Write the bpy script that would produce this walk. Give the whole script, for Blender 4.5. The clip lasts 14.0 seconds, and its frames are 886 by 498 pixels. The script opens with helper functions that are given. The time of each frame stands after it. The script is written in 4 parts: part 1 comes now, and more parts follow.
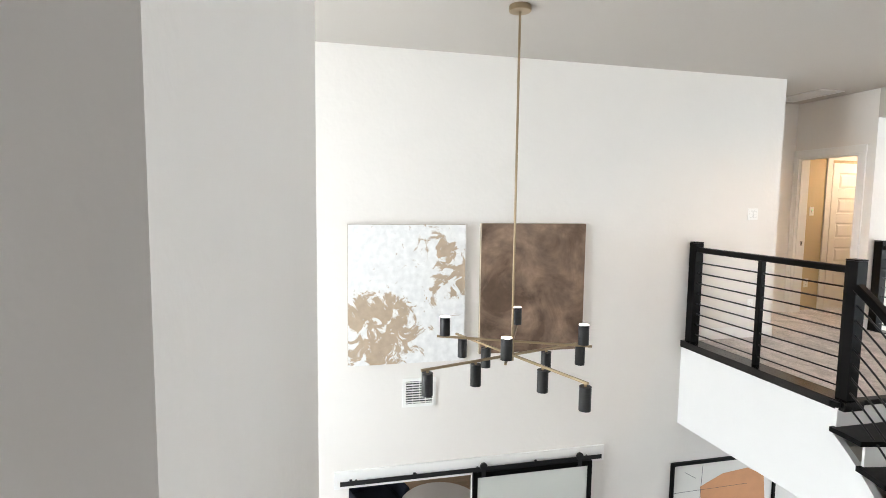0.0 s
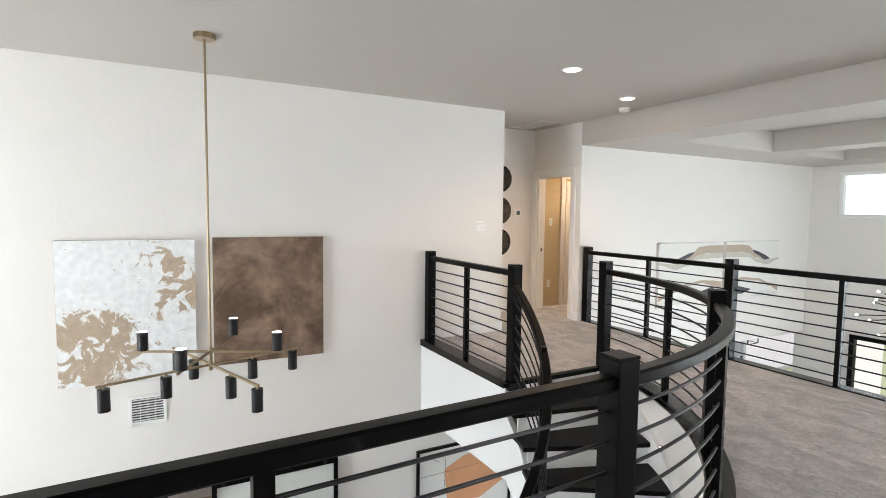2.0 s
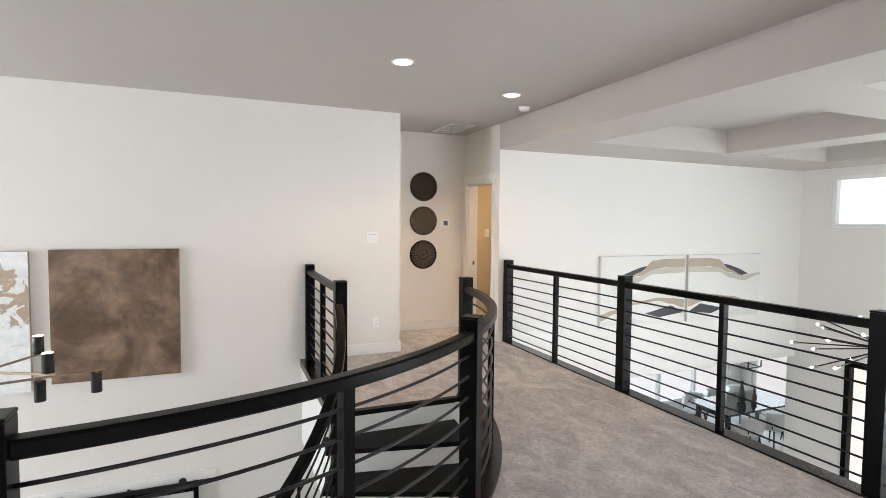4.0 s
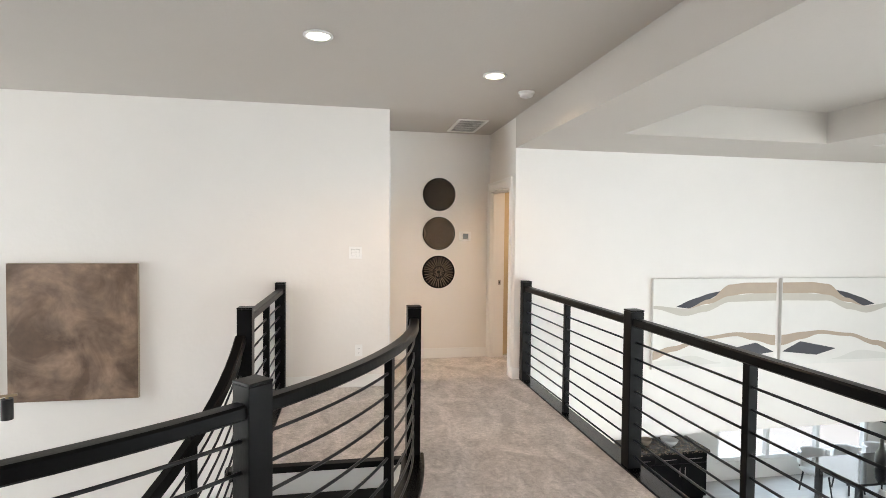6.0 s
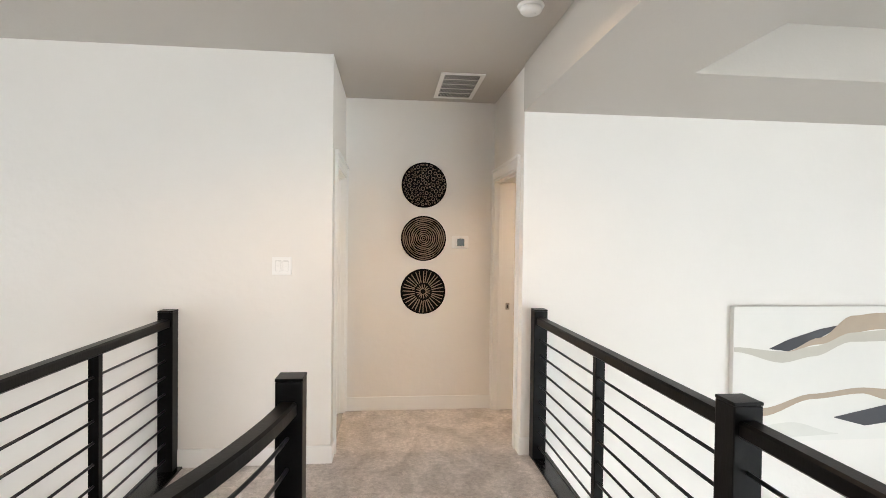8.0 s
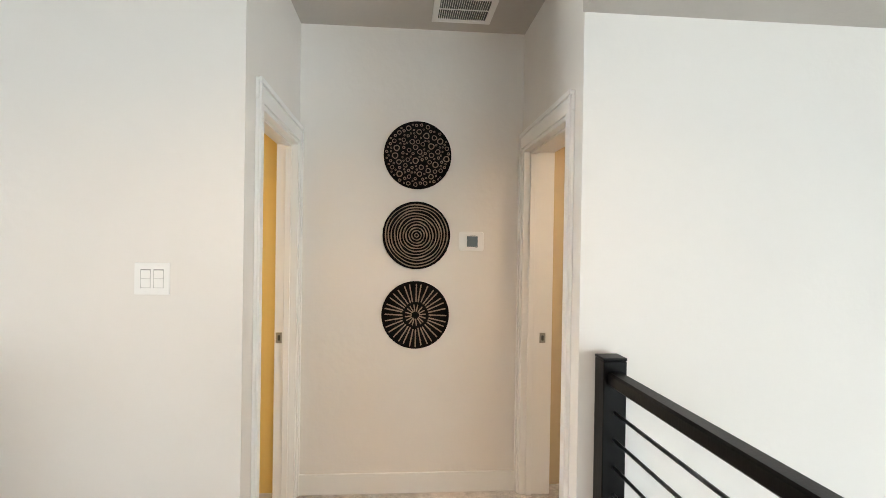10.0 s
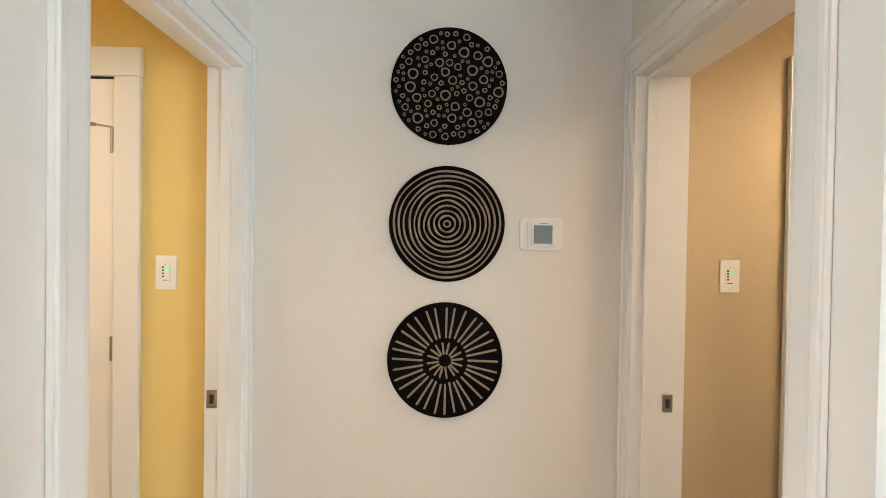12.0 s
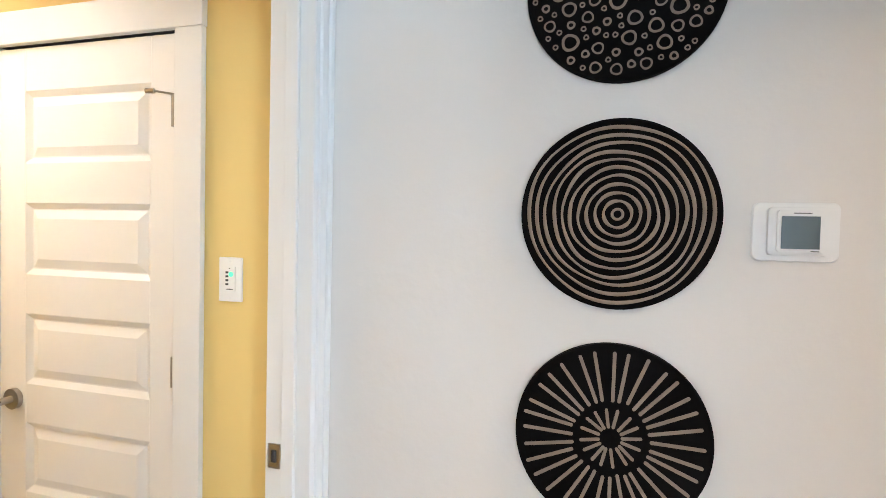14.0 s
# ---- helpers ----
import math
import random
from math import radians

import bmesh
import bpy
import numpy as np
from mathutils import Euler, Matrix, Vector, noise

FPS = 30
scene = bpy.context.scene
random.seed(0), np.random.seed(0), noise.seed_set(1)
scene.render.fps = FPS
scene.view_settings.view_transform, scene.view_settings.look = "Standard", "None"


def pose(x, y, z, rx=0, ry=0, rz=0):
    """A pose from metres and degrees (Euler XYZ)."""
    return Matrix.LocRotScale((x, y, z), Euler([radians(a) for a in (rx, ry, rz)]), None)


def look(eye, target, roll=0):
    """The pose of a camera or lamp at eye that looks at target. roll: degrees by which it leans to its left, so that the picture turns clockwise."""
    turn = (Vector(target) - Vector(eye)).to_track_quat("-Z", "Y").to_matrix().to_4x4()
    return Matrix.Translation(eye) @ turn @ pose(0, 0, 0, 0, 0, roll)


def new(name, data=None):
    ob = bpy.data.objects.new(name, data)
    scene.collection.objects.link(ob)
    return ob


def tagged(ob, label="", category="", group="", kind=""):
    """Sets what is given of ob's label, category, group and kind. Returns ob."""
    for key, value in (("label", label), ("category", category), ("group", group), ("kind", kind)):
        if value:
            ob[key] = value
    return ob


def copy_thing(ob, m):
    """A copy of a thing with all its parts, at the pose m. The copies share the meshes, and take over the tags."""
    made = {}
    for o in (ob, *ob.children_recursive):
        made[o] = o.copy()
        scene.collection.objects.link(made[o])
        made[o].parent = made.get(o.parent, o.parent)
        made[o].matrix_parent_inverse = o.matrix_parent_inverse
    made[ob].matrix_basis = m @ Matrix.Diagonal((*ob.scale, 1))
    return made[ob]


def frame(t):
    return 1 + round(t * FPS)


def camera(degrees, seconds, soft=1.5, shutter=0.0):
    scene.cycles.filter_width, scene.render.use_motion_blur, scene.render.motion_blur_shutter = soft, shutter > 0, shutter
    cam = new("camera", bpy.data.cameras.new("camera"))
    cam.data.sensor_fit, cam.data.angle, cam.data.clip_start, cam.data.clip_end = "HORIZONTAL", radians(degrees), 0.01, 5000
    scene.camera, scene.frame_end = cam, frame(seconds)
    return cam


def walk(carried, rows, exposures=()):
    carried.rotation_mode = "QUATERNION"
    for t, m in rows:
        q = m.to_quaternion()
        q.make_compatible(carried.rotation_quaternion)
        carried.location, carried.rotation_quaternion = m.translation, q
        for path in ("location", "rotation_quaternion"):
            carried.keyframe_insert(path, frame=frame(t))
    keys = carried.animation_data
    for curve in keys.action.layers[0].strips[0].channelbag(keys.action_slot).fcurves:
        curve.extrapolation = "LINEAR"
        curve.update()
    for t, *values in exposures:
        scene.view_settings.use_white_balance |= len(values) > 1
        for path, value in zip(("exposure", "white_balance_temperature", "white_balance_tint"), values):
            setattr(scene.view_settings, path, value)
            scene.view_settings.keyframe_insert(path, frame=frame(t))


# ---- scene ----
cam = camera(80.7, 14.0, soft=0.8)
PATH = [
    (0, (-1.012, -1.084, 1.400), (-0.555, 0.855, 1.224), 0.7),
    (0.5, (-0.886, -1.311, 1.402), (-0.254, 0.580, 1.242), 0.7),
    (1, (-0.656, -1.500, 1.429), (0.111, 0.341, 1.276), 0.7),
    (1.5, (-0.328, -1.665, 1.457), (0.541, 0.131, 1.316), 0.6),
    (2, (0.013, -1.833, 1.480), (0.961, -0.077, 1.340), 0.7),
    (2.5, (0.433, -1.995, 1.479), (1.396, -0.247, 1.351), 0.5),
    (3, (0.889, -2.062, 1.488), (1.827, -0.299, 1.375), 0.6),
    (3.5, (1.408, -2.186, 1.489), (2.274, -0.386, 1.383), 0.6),
    (6, (3.355, -1.635, 1.516), (3.711, 0.333, 1.457), 0.6),
    (6.5, (3.643, -1.241, 1.520), (3.923, 0.739, 1.471), 0.8),
    (7, (3.817, -0.804, 1.496), (4.056, 1.181, 1.452), 0.8),
    (7.5, (3.995, -0.418, 1.499), (4.204, 1.570, 1.460), 0.8),
    (8, (4.116, -0.009, 1.505), (4.326, 1.980, 1.471), 0.7),
    (8.5, (4.243, 0.397, 1.508), (4.428, 2.388, 1.472), 0.9),
    (11, (4.336, 2.213, 1.435), (4.489, 4.207, 1.434), 0.9),
    (11.5, (4.349, 2.538, 1.456), (4.46, 4.535, 1.43), 1.0),
    (12, (4.381, 2.798, 1.457), (4.42, 4.797, 1.429), 0.9),
    (12.5, (4.412, 3.005, 1.458), (4.368, 5.004, 1.422), 1.0),
    (13, (4.439, 3.172, 1.465), (4.252, 5.163, 1.409), 1.1),
    (13.5, (4.389, 3.312, 1.452), (4.068, 5.286, 1.418), 1.3),
    (14, (4.377, 3.443, 1.471), (3.832, 5.367, 1.41), 1.3),
]
walk(cam, [(t, look(eye, target, roll)) for t, eye, target, roll in PATH],
     exposures=[(0, 0.14, 7050, 16), (1, 0.0, 6950, 15), (2, -0.08, 7000, 16), (3.5, -0.08, 7050, 17), (6, 0.03, 7200, 17), (8.5, 0.02, 7250, 16), (11, -0.03, 7050, 12), (12, 0.07, 6950, 12), (12.5, 0.15, 6650, 12), (13.3, 0.28, 6000, 11), (14, 0.32, 5800, 11)])

# ---- plan, in metres ----
NY = 3.53            # south face of the tall foyer wall
GY = 3.57            # south face of the great room's north wall
HL, HR, HB = 3.745, 5.057, 4.597   # hall recess: left wall, right wall, back wall
CZ = 2.73            # upper ceiling
BZ = 2.41            # underside of the beam and of the coffer grid
FZ = -3.10           # lower floor
EX = 10.80           # east wall of the great room
SY = -4.6            # south wall
WX = -4.3            # west wall of the foyer
CX, CY = 1.33, 1.835                # centre of the curved stair
DX_C, DY_C, DR = 1.147, 2.033, 2.648   # centre and radius of the curved railing, a little wider than the stair
NCX, NCY = 1.352, -0.607            # newel where the straight and the curved railing meet
WRX, WRY = -1.045, -0.692           # west end of the straight railing, at the nib wall
LX = 2.64            # west edge of the landing
RX = 5.175           # line of the great-room railing

# ---- light ----
world = bpy.data.worlds.new("sky")
scene.world = world
world.use_nodes = True
wn = world.node_tree.nodes
sky = wn.new("ShaderNodeTexSky")
sky.sky_type = "NISHITA"
sky.sun_disc = False
sky.sun_elevation, sky.sun_rotation = radians(75), radians(180)
world.node_tree.links.new(sky.outputs[0], wn["Background"].inputs[0])
wn["Background"].inputs[1].default_value = 0.12


def sun_lamp():
    lamp = bpy.data.lights.new("sun", "SUN")
    lamp.energy, lamp.angle, lamp.color = 4.2, radians(0.5), (1, 0.95, 0.88)
    ob = new("sun", lamp)
    ob.matrix_world = look((0, -4.8, 18), (0, 0, 0))


def area_lamp(name, eye, target, w, h, watts, colour):
    lamp = bpy.data.lights.new(name, "AREA")
    lamp.shape, lamp.size, lamp.size_y, lamp.energy, lamp.color = "RECTANGLE", w, h, watts, colour
    ob = new(name, lamp)
    ob.matrix_world = look(eye, target)


def spot_lamp(name, eye, watts, colour, cone=150, radius=0.05):
    lamp = bpy.data.lights.new(name, "SPOT")
    lamp.energy, lamp.color, lamp.spot_size, lamp.spot_blend, lamp.shadow_soft_size = watts, colour, radians(cone), 0.6, radius
    ob = new(name, lamp)
    ob.matrix_world = look(eye, (eye[0], eye[1] + 0.0001, eye[2] - 1))


DAY = (0.86, 0.94, 1.0)
COOL = (0.72, 0.88, 1.0)
WARM = (1.0, 0.75, 0.51)
sun_lamp()
area_lamp("foyer_window_daylight", (WX - 0.2, 1.6, 0.35), (1.5, 2.4, -0.5), 2.5, 3.6, 220, (0.77, 0.90, 1.0))
# added light from the unseen part of the east wall
area_lamp("great_room_added_daylight", (EX + 0.22, -2.2, 0.0), (5, -0.8, 0.6), 2.2, 3.4, 245, COOL)
area_lamp("great_room_south_daylight", (8.1, SY - 0.3, -0.4), (5.6, 3.5, -0.2), 3.4, 4.6, 135, COOL)
# fill added from the south to brighten the hall's end wall
area_lamp("landing_fill_light", (2.15, SY - 0.25, 1.55), (4.3, 4.6, 1.2), 2.2, 1.3, 45, DAY)
area_lamp("dining_daylight", (11.9, 9.0, 1.2), (11.6, 5.2, -3.0), 3.2, 1.8, 240, (0.55, 0.80, 1.0))
# added fill inside the study, which has no window to give it
area_lamp("office_fill_light", (-2.4, 6.6, -1.6), (0.4, 5.4, -2.6), 1.2, 1.4, 45, DAY)
spot_lamp("downlight_a", (3.164, 1.696, CZ - 0.03), 52, WARM)
spot_lamp("downlight_b", (4.45, 2.25, CZ - 0.03), 45, WARM)
spot_lamp("bath_light", (2.3, 4.05, 2.34), 53, (1, 0.90, 0.76), 174, 0.3)
spot_lamp("bedroom_light", (6.2, 3.95, 2.35), 60, (1, 0.82, 0.62), 170, 0.12)


# ---- materials ----
def material(name, colour, rough=0.6, metal=0.0, vary=0.04, scale=6.0, bump=0.0, bump_scale=60.0, spread=None, coat=0.0, spec=0.5, per_object=0.0):
    m = bpy.data.materials.new(name)
    m.use_nodes = True
    nt = m.node_tree
    b = nt.nodes["Principled BSDF"]
    b.inputs["Roughness"].default_value, b.inputs["Metallic"].default_value = rough, metal
    b.inputs["Coat Weight"].default_value = coat
    b.inputs["Specular IOR Level"].default_value = spec
    tc = nt.nodes.new("ShaderNodeTexCoord")
    co = tc.outputs["Object"]
    if spread:
        mp = nt.nodes.new("ShaderNodeMapping")
        mp.inputs["Scale"].default_value = spread
        nt.links.new(co, mp.inputs[0])
        co = mp.outputs[0]
    n1 = nt.nodes.new("ShaderNodeTexNoise")
    n1.inputs["Scale"].default_value, n1.inputs["Detail"].default_value, n1.inputs["Roughness"].default_value = scale, 6, 0.62
    nt.links.new(co, n1.inputs["Vector"])
    mix = nt.nodes.new("ShaderNodeMix")
    mix.data_type = "RGBA"
    mix.inputs["A"].default_value = (*[max(0, c * (1 - vary)) for c in colour], 1)
    mix.inputs["B"].default_value = (*[min(1, c * (1 + vary)) for c in colour], 1)
    nt.links.new(n1.outputs["Fac"], mix.inputs["Factor"])
    col = mix.outputs["Result"]
    if per_object:
        info = nt.nodes.new("ShaderNodeObjectInfo")
        hsv = nt.nodes.new("ShaderNodeHueSaturation")
        mr = nt.nodes.new("ShaderNodeMapRange")
        mr.inputs["To Min"].default_value, mr.inputs["To Max"].default_value = 1 - per_object, 1 + per_object
        nt.links.new(info.outputs["Random"], mr.inputs[0])
        nt.links.new(mr.outputs[0], hsv.inputs["Value"])
        nt.links.new(col, hsv.inputs["Color"])
        col = hsv.outputs["Color"]
    nt.links.new(col, b.inputs["Base Color"])
    if bump:
        n2 = nt.nodes.new("ShaderNodeTexNoise")
        n2.inputs["Scale"].default_value, n2.inputs["Detail"].default_value = bump_scale, 4
        nt.links.new(co, n2.inputs["Vector"])
        bp = nt.nodes.new("ShaderNodeBump")
        bp.inputs["Strength"].default_value, bp.inputs["Distance"].default_value = bump, 0.004
        nt.links.new(n2.outputs["Fac"], bp.inputs["Height"])
        nt.links.new(bp.outputs[0], b.inputs["Normal"])
    return m


def glow(name, colour, strength):
    m = bpy.data.materials.new(name)
    m.use_nodes = True
    b = m.node_tree.nodes["Principled BSDF"]
    b.inputs["Base Color"].default_value = (*colour, 1)
    b.inputs["Emission Color"].default_value = (*colour, 1)
    b.inputs["Emission Strength"].default_value = strength
    return m


def glass(name, rough=0.0, colour=(1, 1, 1)):
    m = bpy.data.materials.new(name)
    m.use_nodes = True
    b = m.node_tree.nodes["Principled BSDF"]
    b.inputs["Base Color"].default_value = (*colour, 1)
    b.inputs["Roughness"].default_value = rough
    b.inputs["Transmission Weight"].default_value = 1
    b.inputs["IOR"].default_value = 1.1
    return m


def blotched(name, base, stain, lo, hi, scale, rough=0.7, seed=0.0, grain=0.1, pools=(), warp=0.9):
    """Poured-paint canvas: two colours split by a warped noise, with cloudy shades inside."""
    m = bpy.data.materials.new(name)
    m.use_nodes = True
    nt = m.node_tree
    b = nt.nodes["Principled BSDF"]
    b.inputs["Roughness"].default_value = rough
    tc = nt.nodes.new("ShaderNodeTexCoord")
    mp = nt.nodes.new("ShaderNodeMapping")
    mp.inputs["Location"].default_value = (seed, seed * 0.7, seed * 1.3)
    nt.links.new(tc.outputs["Object"], mp.inputs[0])
    n = nt.nodes.new("ShaderNodeTexNoise")
    n.inputs["Scale"].default_value, n.inputs["Detail"].default_value, n.inputs["Roughness"].default_value, n.inputs["Distortion"].default_value = scale, 8, 0.62, warp
    nt.links.new(mp.outputs[0], n.inputs["Vector"])
    fac = n.outputs["Fac"]
    for (px, pz), reach, amount in pools:
        dist = nt.nodes.new("ShaderNodeVectorMath")
        dist.operation = "DISTANCE"
        dist.inputs[1].default_value = (px, -0.044, pz)
        nt.links.new(tc.outputs["Object"], dist.inputs[0])
        fall = nt.nodes.new("ShaderNodeMapRange")
        for key, v in (("From Min", 0.0), ("From Max", reach), ("To Min", amount), ("To Max", 0.0)):
            fall.inputs[key].default_value = v
        nt.links.new(dist.outputs["Value"], fall.inputs[0])
        add = nt.nodes.new("ShaderNodeMath")
        nt.links.new(fac, add.inputs[0])
        nt.links.new(fall.outputs[0], add.inputs[1])
        fac = add.outputs[0]
    r = nt.nodes.new("ShaderNodeValToRGB")
    r.color_ramp.elements[0].position, r.color_ramp.elements[1].position = lo, hi
    r.color_ramp.elements[0].color, r.color_ramp.elements[1].color = (*base, 1), (*stain, 1)
    nt.links.new(fac, r.inputs[0])
    n2 = nt.nodes.new("ShaderNodeTexNoise")
    n2.inputs["Scale"].default_value, n2.inputs["Detail"].default_value = scale * 3.1, 8
    nt.links.new(mp.outputs[0], n2.inputs["Vector"])
    hsv = nt.nodes.new("ShaderNodeHueSaturation")
    mr = nt.nodes.new("ShaderNodeMapRange")
    mr.inputs["From Min"].default_value, mr.inputs["From Max"].default_value = 0.3, 0.7
    mr.inputs["To Min"].default_value, mr.inputs["To Max"].default_value = 1 - grain, 1 + grain
    nt.links.new(n2.outputs["Fac"], mr.inputs[0])
    nt.links.new(mr.outputs[0], hsv.inputs["Value"])
    nt.links.new(r.outputs[0], hsv.inputs["Color"])
    nt.links.new(hsv.outputs[0], b.inputs["Base Color"])
    return m


M_WALL = material("wall_paint", (0.78, 0.745, 0.705), 0.75, vary=0.025, scale=3, bump=0.5, bump_scale=21)
# white ceilings: the shade overhead is put into this darker base colour
M_CEIL_SHADED = material("shade_darkened_ceiling_paint", (0.51, 0.475, 0.435), 0.85, vary=0.015, scale=3, bump=0.3, bump_scale=45)
M_TRIM = material("white_trim_paint", (0.82, 0.81, 0.79), 0.38, vary=0.015, scale=8)
M_DOOR = material("white_door_paint", (0.83, 0.81, 0.78), 0.42, vary=0.02, scale=9, bump=0.05, bump_scale=40)
M_BLACK = material("black_stained_wood", (0.0026, 0.0023, 0.0023), 0.34, vary=0.4, scale=14, bump=0.10, bump_scale=90, spread=(1, 1, 0.3), spec=0.13)
M_SHOE = material("black_gloss_shoe", (0.0028, 0.0025, 0.0026), 0.24, vary=0.3, scale=14, bump=0.06, bump_scale=90, spec=0.4)
M_TREAD = material("black_stained_tread", (0.003, 0.0026, 0.0026), 0.4, vary=0.4, scale=18, bump=0.1, bump_scale=60, spec=0.13)
M_ROD = material("black_metal_rod", (0.008, 0.008, 0.009), 0.34, metal=0.15, vary=0.2, scale=30)


def carpet_material():
    m = bpy.data.materials.new("taupe_carpet")
    m.use_nodes = True
    nt = m.node_tree
    b = nt.nodes["Principled BSDF"]
    b.inputs["Roughness"].default_value, b.inputs["Specular IOR Level"].default_value = 0.95, 0.08
    b.inputs["Sheen Weight"].default_value = 0.15
    tc = nt.nodes.new("ShaderNodeTexCoord")

    def noise_at(scale, detail, distort=0.0, stretch=(1, 1, 1), turn=0.0):
        mp = nt.nodes.new("ShaderNodeMapping")
        mp.inputs["Scale"].default_value, mp.inputs["Rotation"].default_value = stretch, (0, 0, turn)
        nt.links.new(tc.outputs["Object"], mp.inputs[0])
        n = nt.nodes.new("ShaderNodeTexNoise")
        n.inputs["Scale"].default_value, n.inputs["Detail"].default_value, n.inputs["Distortion"].default_value = scale, detail, distort
        nt.links.new(mp.outputs[0], n.inputs["Vector"])
        return n.outputs["Fac"]

    def ramp(fac, lo, hi, a, b2):
        r = nt.nodes.new("ShaderNodeMapRange")
        for key, v in (("From Min", lo), ("From Max", hi), ("To Min", a), ("To Max", b2)):
            r.inputs[key].default_value = v
        nt.links.new(fac, r.inputs[0])
        return r.outputs[0]

    def times(p, q):
        k = nt.nodes.new("ShaderNodeMath")
        k.operation = "MULTIPLY"
        nt.links.new(p, k.inputs[0])
        nt.links.new(q, k.inputs[1])
        return k.outputs[0]
    sweep_marks = ramp(noise_at(5.0, 6, 1.2, (1, 0.6, 1), 0.5), 0.36, 0.64, 0.80, 1.12)
    clumps = ramp(noise_at(34, 4, 0.8), 0.32, 0.68, 0.82, 1.16)
    tufts = ramp(noise_at(150, 3), 0.3, 0.7, 0.80, 1.16)
    value = times(times(sweep_marks, clumps), tufts)
    hsv = nt.nodes.new("ShaderNodeHueSaturation")
    hsv.inputs["Color"].default_value = (0.63, 0.585, 0.57, 1)
    nt.links.new(value, hsv.inputs["Value"])
    nt.links.new(hsv.outputs[0], b.inputs["Base Color"])
    bp = nt.nodes.new("ShaderNodeBump")
    bp.inputs["Strength"].default_value, bp.inputs["Distance"].default_value = 0.9, 0.012
    nt.links.new(times(clumps, tufts), bp.inputs["Height"])
    nt.links.new(bp.outputs[0], b.inputs["Normal"])
    return m


M_CARPET = carpet_material()
M_YELLOW = material("yellow_wall_paint", (0.80, 0.60, 0.225), 0.75, vary=0.02, scale=3, bump=0.2, bump_scale=38)
M_TAN = material("tan_wall_paint", (0.58, 0.47, 0.30), 0.75, vary=0.02, scale=3, bump=0.2, bump_scale=38)
M_BRASS = material("aged_brass", (0.36, 0.27, 0.17), 0.34, metal=0.9, vary=0.12, scale=30)
M_NICKEL = material("brushed_nickel", (0.42, 0.40, 0.37), 0.3, metal=1.0, vary=0.1, scale=60)
M_CYL = material("matte_black_metal", (0.014, 0.014, 0.015), 0.42, metal=0.2, vary=0.2, scale=30)
M_PLASTIC = material("white_plastic", (0.85, 0.84, 0.82), 0.35, vary=0.01, scale=10)
M_SCREEN = material("grey_display", (0.11, 0.14, 0.15), 0.2, vary=0.1, scale=12)
M_SEAM = material("shadowed_plastic_seam", (0.30, 0.29, 0.28), 0.6)
# dark tone for print, and for painted shade in vents, slots and gaps
M_DARKMARK = material("dark_print_and_gap_shade", (0.06, 0.06, 0.06), 0.5)
M_GREEN = glow("green_led", (0.1, 0.75, 0.35), 1.2)
M_LAMP = glow("lamp_face", (1.0, 0.9, 0.75), 14)
M_BULB = glow("bulb_glow", (1.0, 0.93, 0.84), 22)
M_GLASS = glass("window_glass")
M_FROST = material("frosted_glass", (0.62, 0.64, 0.60), 0.45, vary=0.02, scale=2)
M_DISC = material("black_carved_wood", (0.004, 0.0034, 0.0034), 0.75, vary=0.3, scale=20, bump=0.15, bump_scale=120, spec=0.07)
M_CARVE = material("tan_carved_line", (0.26, 0.20, 0.15), 0.75, vary=0.25, scale=60, bump=0.3, bump_scale=160)
M_ART_WHITE = blotched("white_beige_poured_paint", (0.80, 0.80, 0.79), (0.45, 0.345, 0.25), 0.63, 0.69, 5.6, seed=2.3, grain=0.09, warp=1.7, pools=(((-0.19, -0.42), 0.46, 0.30), ((-0.43, -0.10), 0.24, 0.24), ((-0.13, -0.06), 0.22, 0.20), ((0.40, 0.02), 0.28, 0.19), ((0.40, 0.33), 0.30, 0.22), ((0.24, 0.55), 0.26, 0.16)))
M_ART_BROWN = blotched("brown_cloudy_paint", (0.115, 0.068, 0.042), (0.30, 0.20, 0.14), 0.40, 0.66, 2.4, seed=6.1, grain=0.3)
M_CANVAS_EDGE = material("tan_canvas_edge", (0.42, 0.35, 0.27), 0.8, vary=0.05)
M_CANVAS_SIDE = material("greige_canvas_side", (0.68, 0.655, 0.62), 0.8, vary=0.05)
M_CANVAS = material("cream_canvas", (0.74, 0.72, 0.68), 0.8, vary=0.03, scale=8, bump=0.1, bump_scale=200)
M_SAND = material("sand_paint", (0.44, 0.35, 0.27), 0.8, vary=0.08, scale=12)
M_GREIGE = material("greige_paint", (0.52, 0.49, 0.43), 0.8, vary=0.06, scale=12)
M_CHAR = material("charcoal_paint", (0.06, 0.062, 0.072), 0.7, vary=0.15, scale=12)
M_ORANGE = material("apricot_paint", (0.62, 0.30, 0.15), 0.8, vary=0.15, scale=7)
M_PLANK = material("oak_floor_planks", (0.42, 0.30, 0.20), 0.32, vary=0.25, scale=6, bump=0.1, bump_scale=40, spread=(0.5, 6, 1), per_object=0.12)
M_TILE = material("pale_floor", (0.50, 0.48, 0.46), 0.12, vary=0.12, scale=3, spread=(0.5, 4, 1), bump=0.03, bump_scale=20)
M_GRANITE = blotched("speckled_granite", (0.03, 0.027, 0.025), (0.30, 0.23, 0.17), 0.5, 0.62, 18, rough=0.15, grain=0.3)
M_NAVY = material("navy_fabric", (0.012, 0.02, 0.04), 0.8, vary=0.3, scale=30, bump=0.3, bump_scale=200)
M_CHAIR = material("white_upholstery", (0.72, 0.71, 0.70), 0.8, vary=0.04, scale=14, bump=0.2, bump_scale=150)
